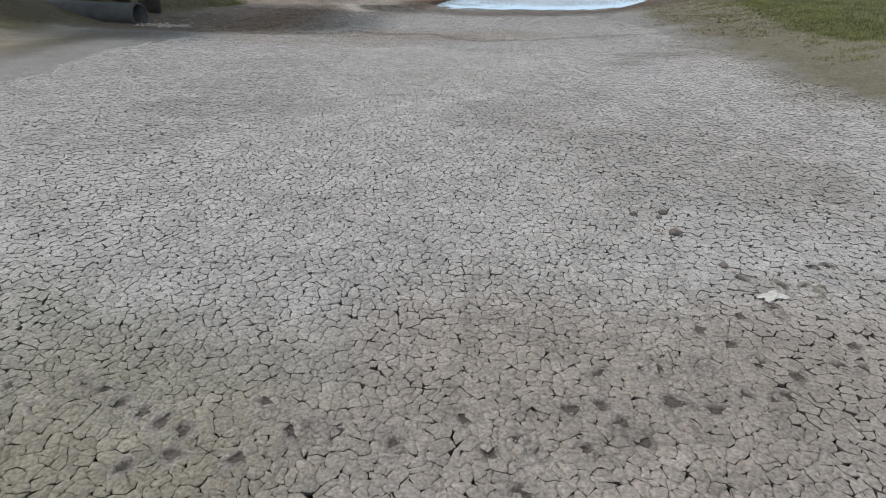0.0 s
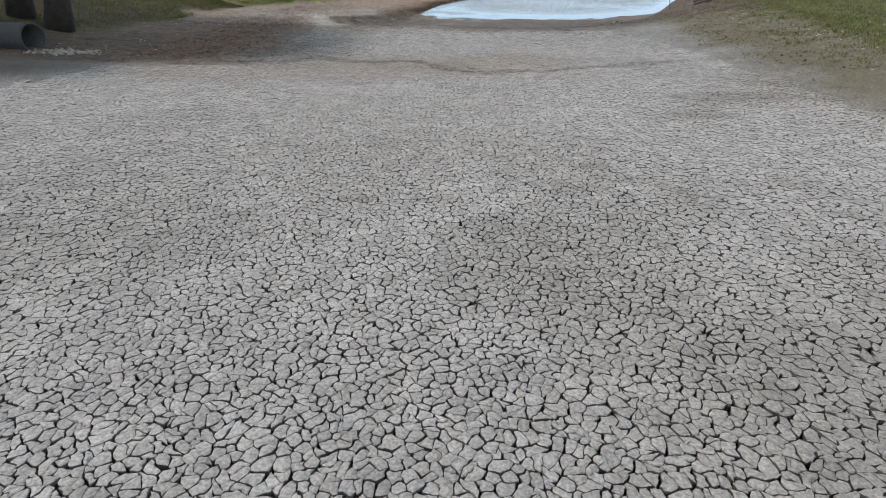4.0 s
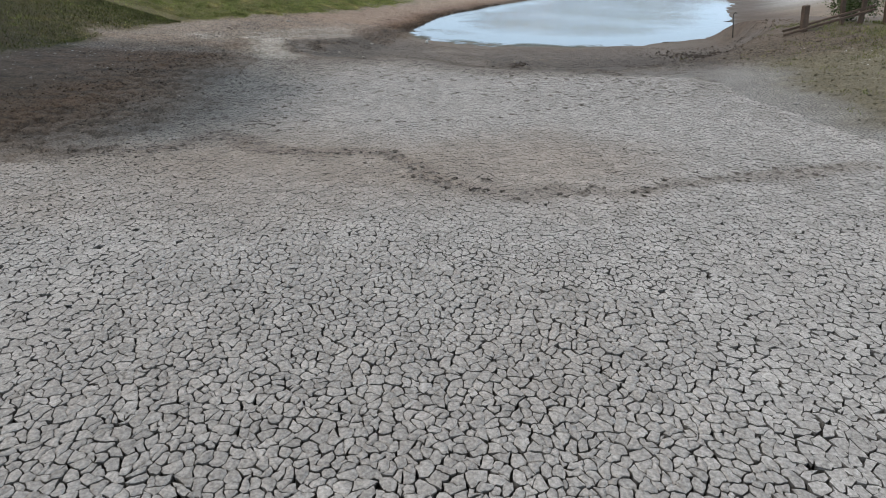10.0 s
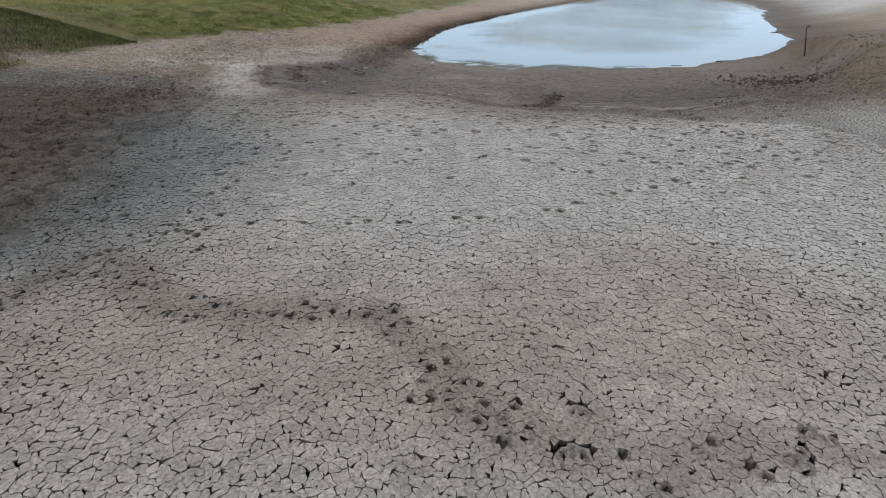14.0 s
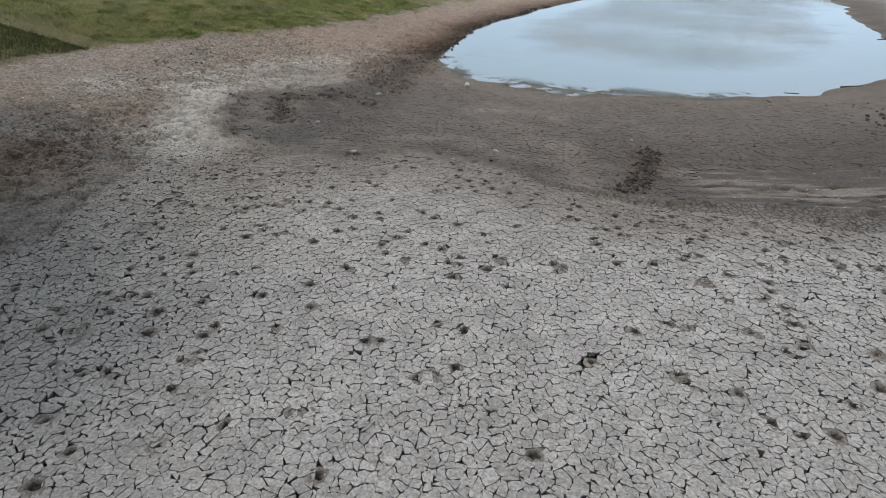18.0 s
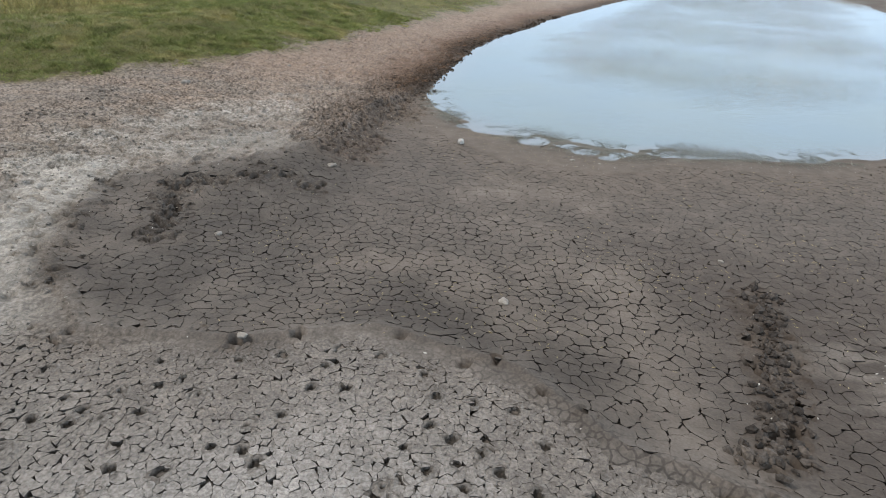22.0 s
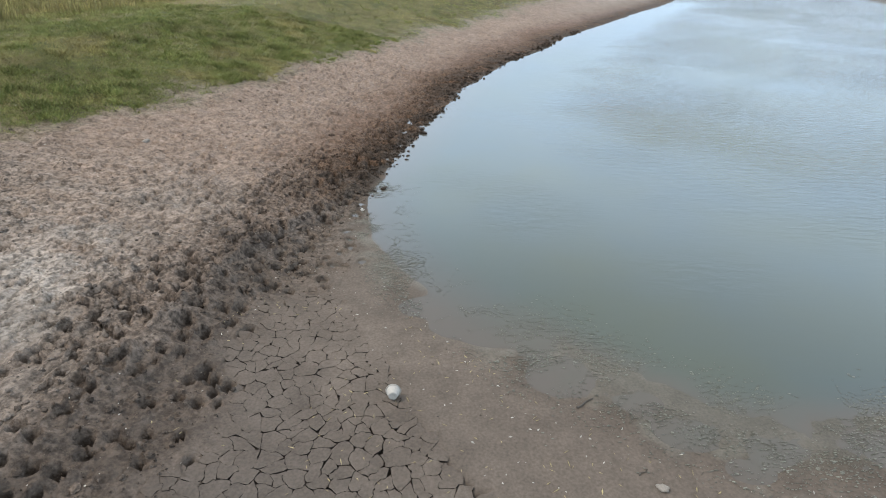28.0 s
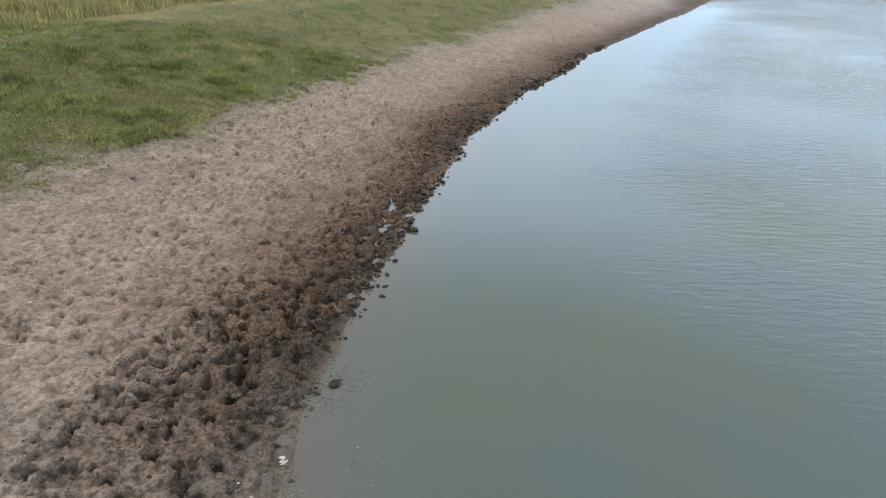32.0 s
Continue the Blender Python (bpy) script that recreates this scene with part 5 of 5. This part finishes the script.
def build_grass():
    r = np.random.default_rng(51)
    # grazed turf of the bank
    n = 480000
    u = r.random(n)
    y = np.where(r.random(n) < 0.78, 39 + 16 * r.random(n) ** 0.9, 31 + 39 * r.random(n))
    edge = turf_edge(y)
    x = edge + 1.0 - 10.5 * u ** 1.5 - 12.0 * u ** 7
    m = masks(x, y)
    clump = step(-0.45, 0.35, fbm(x, y, 0.32, 95) + 0.4 * fbm(x, y, 2.5, 96))
    keep = (r.random(n) < step(0.3, 0.8, m["grass"]) * (0.55 + 0.45 * clump)) & (m["sd"] > 1.5)
    x, y, u = x[keep], y[keep], u[keep]
    dry = step(5.5, 11, edge[keep] - x + 2.0 * fbm(x, y, 3.0, 97))
    hay = np.clip(0.1 + 0.3 * r.random(len(x)) ** 2 + 0.75 * dry * r.random(len(x)) + 0.55 * step(0.0, 0.5, fbm(x, y, 1.2, 98)), 0, 1)
    tall = (0.030 + 0.045 * r.random(len(x))) * (0.6 + 1.2 * step(-0.1, 0.6, fbm(x, y, 0.4, 99))) + 0.10 * dry * r.random(len(x))
    build_blades("turf", x, y, tall, r.uniform(0.5, 1.9, len(x)), hay, 52, 1.3, short=True)
    # small white flowers in it
    fx, fy = r.uniform(-11, -5.5, 900), r.uniform(41, 50, 900)
    keep = (masks(fx, fy)["grass"] > 0.9) & (fbm(fx, fy, 1.2, 100) > 0.15)
    ob = scatter_lumps("white_flowers", fx[keep], fy[keep], np.full(keep.sum(), 0.011), 0.5, MAT_BONE, None, 57, -5.0)
    # tall bleached grass behind it
    n = 26000
    y = r.uniform(44, 66, n)
    x = np.interp(y, [44, 50, 60, 70], [-16.5, -13.5, -11.0, -7.5]) - 9 * r.random(n)
    keep = fbm(x, y, 1.6, 101) > -0.25
    x, y = x[keep], y[keep]
    build_blades("tall_dry_grass", x, y, r.uniform(0.15, 0.42, len(x)), r.uniform(0.1, 0.6, len(x)), r.uniform(0.6, 1.0, len(x)), 53, 1.25)
    # turf of the other bank and under the trees
    n = 42000
    y = r.uniform(8, 38, n)
    x = np.interp(y, [5, 14, 20, 27, 34, 40], [14, 12.8, 12.6, 13.4, 15.2, 23]) - 0.8 + 10 * r.random(n) ** 1.4
    m = masks(x, y)
    keep = r.random(n) < m["grass"]
    x, y = x[keep], y[keep]
    build_blades("turf", x, y, 0.04 + 0.08 * r.random(len(x)), r.uniform(0.3, 1.2, len(x)), np.clip(0.45 * r.random(len(x)) + 0.3 * step(0, 0.5, fbm(x, y, 1.5, 102)), 0, 1), 54, 0.68)
    n = 60000
    y, x = r.uniform(12, 34, n), r.uniform(8.8, 14.5, n)
    keep = r.random(n) < 0.7 * step(0.0, 0.7, fbm(x, y, 0.5, 103) + 0.2 * (x - 11))
    x, y = x[keep], y[keep]
    build_blades("sparse_tufts", x, y, 0.03 + 0.05 * r.random(len(x)), r.uniform(0.5, 1.6, len(x)), 0.5 * r.random(len(x)), 56, 0.8)
    n = 34000
    y = 38 - 16 * r.random(n) ** 2.0
    x = turf_edge(y) + 0.5 - 7 * r.random(n) ** 1.3
    m = masks(x, y)
    keep = r.random(n) < m["grass"]
    x, y = x[keep], y[keep]
    # the low tone puts tree shade into the colour of these blades
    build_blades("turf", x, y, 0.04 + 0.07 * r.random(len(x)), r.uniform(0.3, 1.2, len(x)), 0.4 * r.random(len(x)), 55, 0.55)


build_grass()


# ---- single things ----
def tube(bm, pts, radii, sides=8):
    """A tapering, bending round bar through the points."""
    rings = []
    for k, p in enumerate(pts):
        p = Vector(p)
        d = (Vector(pts[min(k + 1, len(pts) - 1)]) - Vector(pts[max(k - 1, 0)])).normalized()
        u = d.cross(Vector((0.31, 0.52, 0.79))).normalized()
        v = d.cross(u)
        rings.append([bm.verts.new(p + radii[k] * (math.cos(6.2832 * a / sides) * u + math.sin(6.2832 * a / sides) * v)) for a in range(sides)])
    for r0, r1 in zip(rings[:-1], rings[1:]):
        for a in range(sides):
            bm.faces.new((r0[a], r0[(a + 1) % sides], r1[(a + 1) % sides], r1[a]))
    bm.faces.new(rings[0][::-1])
    bm.faces.new(rings[-1])
    return bm


def beam(size, rng, bevel=0.012, rough=0.006):
    """A worn squared timber, its length along z from 0."""
    bm = bmesh.new()
    bmesh.ops.create_cube(bm, size=1)
    bmesh.ops.scale(bm, vec=size, verts=bm.verts)
    bmesh.ops.translate(bm, vec=(0, 0, size[2] / 2), verts=bm.verts)
    bmesh.ops.bevel(bm, geom=bm.edges[:], offset=bevel, segments=2, affect="EDGES")
    bmesh.ops.subdivide_edges(bm, edges=[e for e in bm.edges if e.calc_length() > 0.3], cuts=4)
    for v in bm.verts:
        v.co += Vector((rng.uniform(-rough, rough), rng.uniform(-rough, rough), rng.uniform(-rough, rough)))
    return bm


def empty(name, x, y, z=None, turn=0.0):
    ob = new(name)
    ob.location = (x, y, height_at(x, y) if z is None else z)
    ob.rotation_euler = (0, 0, radians(turn))
    ob.empty_display_size = 0.1
    return ob


def build_fence():
    rng = random.Random(3)
    fx, fy = 12.5, 32.15
    root = empty("fence", fx, fy)
    z0 = root.location.z
    tagged(root, "weathered brown timber fence, leaning posts and two fallen rails", "fence")
    post = part("post", beam((0.19, 0.17, 1.05), rng), MAT_TIMBER, root)
    post.location = (0, 0, -0.2)
    post.rotation_euler = (0, radians(-11), 0.2)
    for k, (a, b) in enumerate((((-0.78, -0.22, -0.10), (2.3, 0.25, 0.72)), ((-0.72, 0.02, 0.0), (2.35, 0.42, 0.82)))):
        a, b = Vector(a), Vector(b)
        rail = part("rail", beam((0.06, 0.075, (b - a).length), rng, 0.01), MAT_TIMBER, root)
        rail.location = a
        rail.rotation_euler = (b - a).to_track_quat("Z", "Y").to_euler()
    for dx, dy, h in ((1.55, 0.5, 0.95), (2.1, 0.45, 1.15), (3.3, 0.9, 1.2)):
        p = part("post", beam((0.13, 0.12, h + 0.3), rng), MAT_TIMBER, root)
        p.location = (dx, dy, height_at(fx + dx, fy + dy) - z0 - 0.3)
        p.rotation_euler = (radians(rng.uniform(-4, 4)), radians(rng.uniform(-14, -6)), rng.uniform(0, 0.3))


build_fence()


def leaf_cloud(centres, spread, count, size, rng, flat=0.8):
    bm = bmesh.new()
    for _ in range(count):
        cx, cy, cz, s = centres[rng.randrange(len(centres))]
        p = Vector((rng.gauss(0, 1), rng.gauss(0, 1), rng.gauss(0, flat))) * s * spread + Vector((cx, cy, cz))
        d = Vector((rng.uniform(-1, 1), rng.uniform(-1, 1), rng.uniform(-0.9, 0.5))).normalized()
        u = d.cross(Vector((rng.uniform(-1, 1), rng.uniform(-1, 1), 1))).normalized()
        q = size * rng.uniform(0.6, 1.4)
        vs = [bm.verts.new(p), bm.verts.new(p + d * q * 0.5 + u * q * 0.3), bm.verts.new(p + d * q), bm.verts.new(p + d * q * 0.5 - u * q * 0.3)]
        bm.faces.new(vs)
    return bm


def build_bush(x, y, tall, wide, seed):
    rng = random.Random(seed)
    root = tagged(empty("bush", x, y), "dense dark green bush beside the timber fence", "bush")
    bm = bmesh.new()
    tips = []
    for _ in range(12):
        a, l = rng.uniform(0, 6.28), rng.uniform(0.5, 1.0)
        tip = (wide * l * math.cos(a), wide * l * math.sin(a), tall * rng.uniform(0.5, 1.0))
        tube(bm, [(0.1 * math.cos(a), 0.1 * math.sin(a), -0.05), (tip[0] * 0.4, tip[1] * 0.4, tip[2] * 0.6), tip], [0.025, 0.016, 0.006], 6)
        tips += [(*tip, 0.35), (tip[0] * 0.6, tip[1] * 0.6, tip[2] * 0.6, 0.4), (tip[0] * 0.8, tip[1] * 0.8, tip[2] * 0.35, 0.35)]
    part("stems", bm, MAT_BARK, root)
    part("foliage", leaf_cloud(tips, 0.6 * wide, 5200, 0.075, rng), MAT_LEAF, root)


build_bush(14.9, 33.9, 1.5, 0.9, 5)


def build_tree(x, y, girth, tall, seed):
    rng = random.Random(seed)
    root = tagged(empty("tree", x, y), "tall tree with a thick dark trunk on the shaded bank", "tree", "trees on the bank")
    bm = bmesh.new()
    pts = [(0.02 * k * rng.uniform(-1, 1) * tall / 6, 0.02 * k * rng.uniform(-1, 1) * tall / 6, -0.2 + tall * 0.75 * k / 6) for k in range(7)]
    tube(bm, pts, [girth * f for f in (1.25, 1.0, 0.93, 0.82, 0.7, 0.55, 0.35)], 14)
    for v in bm.verts:
        v.co += 0.05 * girth * Vector((rng.gauss(0, 1), rng.gauss(0, 1), 0))
    part("trunk", bm, MAT_BARK, root, smooth=True)
    tips = []
    for _ in range(9):
        bm = bmesh.new()
        h, a = tall * rng.uniform(0.42, 0.74), rng.uniform(0, 6.28)
        l = tall * rng.uniform(0.18, 0.32)
        end = (l * math.cos(a), l * math.sin(a), h + l * rng.uniform(0.3, 0.9))
        tube(bm, [(0, 0, h - 0.1), (end[0] * 0.5, end[1] * 0.5, h + (end[2] - h) * 0.35), end], [girth * 0.34, girth * 0.2, girth * 0.06], 7)
        part("limb", bm, MAT_BARK, root)
        tips += [(*end, 1.0), (end[0] * 0.65, end[1] * 0.65, end[2] - 0.1, 0.8)]
    tips.append((0, 0, tall * 0.85, 1.2))
    root.rotation_euler = (0, radians(13), 0)
    part("crown", leaf_cloud(tips, tall * 0.115, 11000, 0.36, rng), MAT_TREELEAF, root)


# the last one stands out of view, added for the shade of its crown
for tx, ty, tg, th, ts in ((-16.75, 24.2, 0.36, 8.5, 1), (-16.0, 25.4, 0.42, 9.0, 2), (-14.35, 25.0, 0.42, 9.5, 3), (-17.6, 29.0, 0.35, 8.0, 4), (-18.5, 20.5, 0.4, 9.0, 6), (-19.6, 23.4, 0.38, 9.0, 7)):
    build_tree(tx, ty, tg, th, ts)


def build_pipe():
    """A wide drain pipe that ends over the edge of the bed."""
    ex, ey, rad, wall, long = -12.75, 21.1, 0.47, 0.07, 7.0
    root = tagged(empty("drain_pipe", ex, ey), "wide stained concrete drain pipe ending on the bank", "pipe")
    bm = bmesh.new()
    prof = [(0.0, rad - wall), (0.0, rad - 0.015), (-0.02, rad), (-0.16, rad), (-0.18, rad - 0.025), (-long, rad - 0.025), (-long, rad - wall - 0.025)]
    sides = 40
    rings = []
    for a in range(sides):
        t = 2 * math.pi * a / sides
        rings.append([bm.verts.new((px, pr * math.cos(t), pr * math.sin(t))) for px, pr in prof])
    for a in range(sides):
        r0, r1 = rings[a], rings[(a + 1) % sides]
        for k in range(len(prof)):
            q = (k + 1) % len(prof)
            bm.faces.new((r0[k], r0[q], r1[q], r1[k]))
    body = part("pipe_body", bm, MAT_PIPE, root, smooth=True)
    body.location = (0.1, 0, rad - 0.14)
    body.rotation_euler = (0, radians(1.0), radians(-12))
    body.data.polygons.foreach_set("use_smooth", [True] * len(body.data.polygons))


build_pipe()


def stone(name, x, y, size, mat, label, category, seed, flat=0.5, group=""):
    rng = random.Random(seed)
    bm = bmesh.new()
    bmesh.ops.create_icosphere(bm, subdivisions=3, radius=1)
    off = Vector((rng.uniform(0, 50), rng.uniform(0, 50), rng.uniform(0, 50)))
    for v in bm.verts:
        p = v.co.copy()
        v.co = p * (1 + 0.38 * noise.noise(p * 1.3 + off) + 0.12 * noise.noise(p * 4 + off))
        v.co = Vector((v.co.x * size, v.co.y * size * 0.75, v.co.z * size * flat))
    me = bpy.data.meshes.new(name)
    bm.to_mesh(me)
    bm.free()
    me.materials.append(mat)
    me.polygons.foreach_set("use_smooth", [True] * len(me.polygons))
    ob = new(name, me)
    ob.location = (x, y, height_at(x, y) + size * flat * 0.45)
    ob.rotation_euler = (0, 0, rng.uniform(0, 6.28))
    return tagged(ob, label, category, group)


stone("stone", -0.05, 31.66, 0.07, MAT_STONE, "flat pale grey stone lying on the damp basin mud", "stone", 1, 0.35)
stone("stone", -2.95, 35.6, 0.075, MAT_STONE, "pale buff stone on the trodden basin rim", "stone", 2, 0.45)
stone("stone", -3.72, 32.75, 0.05, MAT_STONE, "small whitish stone on dark cracked mud", "stone", 3, 0.5)
stone("stone", -7.6, 39.95, 0.11, MAT_STONE, "large whitish stone on the pale bank", "stone", 4, 0.5)
stone("stone", -2.45, 30.42, 0.05, MAT_STONE, "small bleached stone on the basin rim", "stone", 5, 0.5)
stone("stone", 1.35, 36.84, 0.045, MAT_STONE, "small whitish pebble near the waterline", "stone", 16, 0.4)
stone("stone", -1.95, 41.55, 0.05, MAT_BONE, "angular white stone lying at the water's edge", "stone", 7, 0.4)
stone("stone", -6.0, 42.9, 0.06, MAT_STONE, "pale stone on the trodden bank", "stone", 8, 0.5)
stone("stone", 2.75, 33.0, 0.035, MAT_STONE, "small white stone on cracked basin mud", "stone", 9, 0.5)


def build_tub():
    """A plastic tub lying tipped over in the mud."""
    x, y = -0.79, 37.57
    root = tagged(empty("plastic_tub", x, y), "white plastic tub tipped over on wet mud", "tub")
    prof = [(0.001, 0.006), (0.026, 0.006), (0.028, 0.0), (0.036, 0.0), (0.041, 0.005), (0.062, 0.080), (0.062, 0.083), (0.058, 0.083), (0.039, 0.012), (0.001, 0.012)]
    bm = bmesh.new()
    sides = 36
    rings = []
    for a in range(sides):
        t = 2 * math.pi * a / sides
        dent = 1 - 0.10 * math.exp(-((a - 10) / 4) ** 2)
        rings.append([bm.verts.new((r * dent * math.cos(t), r * dent * math.sin(t), h)) for r, h in prof])
    for a in range(sides):
        r0, r1 = rings[a], rings[(a + 1) % sides]
        for k in range(len(prof) - 1):
            bm.faces.new((r0[k], r1[k], r1[k + 1], r0[k + 1]))
    body = part("tub_body", bm, MAT_WHITE, root)
    bm = bmesh.new()
    ring = [(0.065 * math.cos(2 * math.pi * a / 36) * (1 - 0.1 * math.exp(-((a - 10) / 4) ** 2)), 0.065 * math.sin(2 * math.pi * a / 36) * (1 - 0.1 * math.exp(-((a - 10) / 4) ** 2)), 0.081) for a in range(37)]
    tube(bm, ring, [0.0045] * 37, 6)
    rim = part("rim", bm, MAT_WHITE, root, smooth=True)
    for ob in (body, rim):
        ob.rotation_euler = (radians(-96), 0, radians(8))
        ob.location = (0, -0.03, 0.060)


build_tub()


def build_stake():
    x, y = 12.6, 37.75
    z = height_at(x, y)
    root = tagged(empty("stake", x, y), "thin leaning iron stake with a bent top at the waterline", "stake")
    bm = tube(bmesh.new(), [(0.06, 0, -0.3), (-0.10, 0, 0.5), (-0.19, 0, 0.95)], [0.022, 0.022, 0.02], 8)
    part("shaft", bm, MAT_IRON, root, smooth=True)
    bm = tube(bmesh.new(), [(-0.19, 0, 0.94), (-0.17, 0, 1.0), (-0.12, 0, 1.02), (-0.06, 0, 0.99)], [0.018] * 4, 8)
    part("hook", bm, MAT_IRON, root, smooth=True)


build_stake()


def build_stick(x0, y0, x1, y1, rad, seed, label):
    rng = random.Random(seed)
    root = empty("stick", x0, y0)
    bm = bmesh.new()
    z0 = root.location.z
    pts = [(t * (x1 - x0) + rng.gauss(0, 0.01), t * (y1 - y0) + rng.gauss(0, 0.01), height_at(x0 + t * (x1 - x0), y0 + t * (y1 - y0)) - z0 + rad * 0.8) for t in (0, 0.3, 0.6, 1.0)]
    me = bpy.data.meshes.new("stick")
    tube(bm, pts, [rad, rad * 0.95, rad * 0.8, rad * 0.5], 7)
    bm.to_mesh(me)
    bm.free()
    me.materials.append(MAT_TWIG)
    ob = new("stick", me)
    ob.location = root.location
    bpy.data.objects.remove(root)
    tagged(ob, label, "stick")


build_stick(0.80, 37.62, 0.98, 37.78, 0.010, 1, "short grey driftwood stick at the waterline")
build_stick(1.18, 36.95, 1.28, 37.02, 0.006, 2, "thin bleached stick on wet mud")
build_stick(10.0, 38.95, 10.7, 39.15, 0.02, 3, "dark waterlogged branch along the shore")
build_stick(8.0, 38.0, 8.35, 37.93, 0.014, 4, "dark stick half sunk at the water's edge")
build_stick(17.6, 49.6, 16.9, 49.2, 0.025, 5, "dark branch reaching out of the shore mud")
build_stick(-3.1, 34.5, -2.85, 34.52, 0.006, 6, "thin straw stalk on cracked mud")
build_stick(3.86, 1.30, 4.14, 1.24, 0.006, 7, "thin pale stalk on the brown mud")
build_stick(3.03, 0.30, 3.02, 0.10, 0.005, 8, "thin dry stalk among hoofprints")


def build_scrap(x, y):
    """A crumpled scrap of white sheeting lying flat."""
    n = 15
    verts, faces = [], []
    for top in (1, 0):
        for i in range(n):
            for j in range(n):
                u, v = i / (n - 1) - 0.5, j / (n - 1) - 0.5
                out = 1 + 0.5 * noise.noise(Vector((3 * u + 7, 3 * v, 0)))
                z = 0.022 + 0.035 * abs(noise.noise(Vector((5 * u, 5 * v, 4)))) + 0.012 * noise.noise(Vector((14 * u, 14 * v, 9)))
                verts.append((0.22 * u * out, 0.14 * v * out, z if top else z - 0.004))
    side = n * n
    for i in range(n - 1):
        for j in range(n - 1):
            q = i * n + j
            faces += [(q, q + n, q + n + 1, q + 1), (side + q, side + q + 1, side + q + n + 1, side + q + n)]
    rim = [i * n for i in range(n)] + [(n - 1) * n + j for j in range(1, n)] + [i * n + n - 1 for i in range(n - 2, -1, -1)] + [j for j in range(n - 2, 0, -1)]
    faces += [(a, side + a, side + b, b) for a, b in zip(rim, rim[1:] + rim[:1])]
    ob = mesh_object("plastic_scrap", verts, faces, MAT_WHITE, smooth=True)
    ob.location = (x, y, height_at(x, y) - 0.012)
    ob.rotation_euler = (0, 0, 0.4)
    tagged(ob, "crumpled scrap of whitish plastic sheeting on brown mud", "plastic scrap")


build_scrap(4.2, 1.18)
for lx, ly, ls, lk in ((3.74, 3.05, 0.06, 21), (3.38, 3.0, 0.045, 22), (3.72, 2.48, 0.075, 23), (3.66, 2.92, 0.04, 24), (3.98, 1.75, 0.05, 25)):
    stone("mud_lump", lx, ly, ls, MAT_LUMP, "dried brown lump of mud on the cracked bed", "mud lump", lk, 0.6, "mud lumps on the bed")
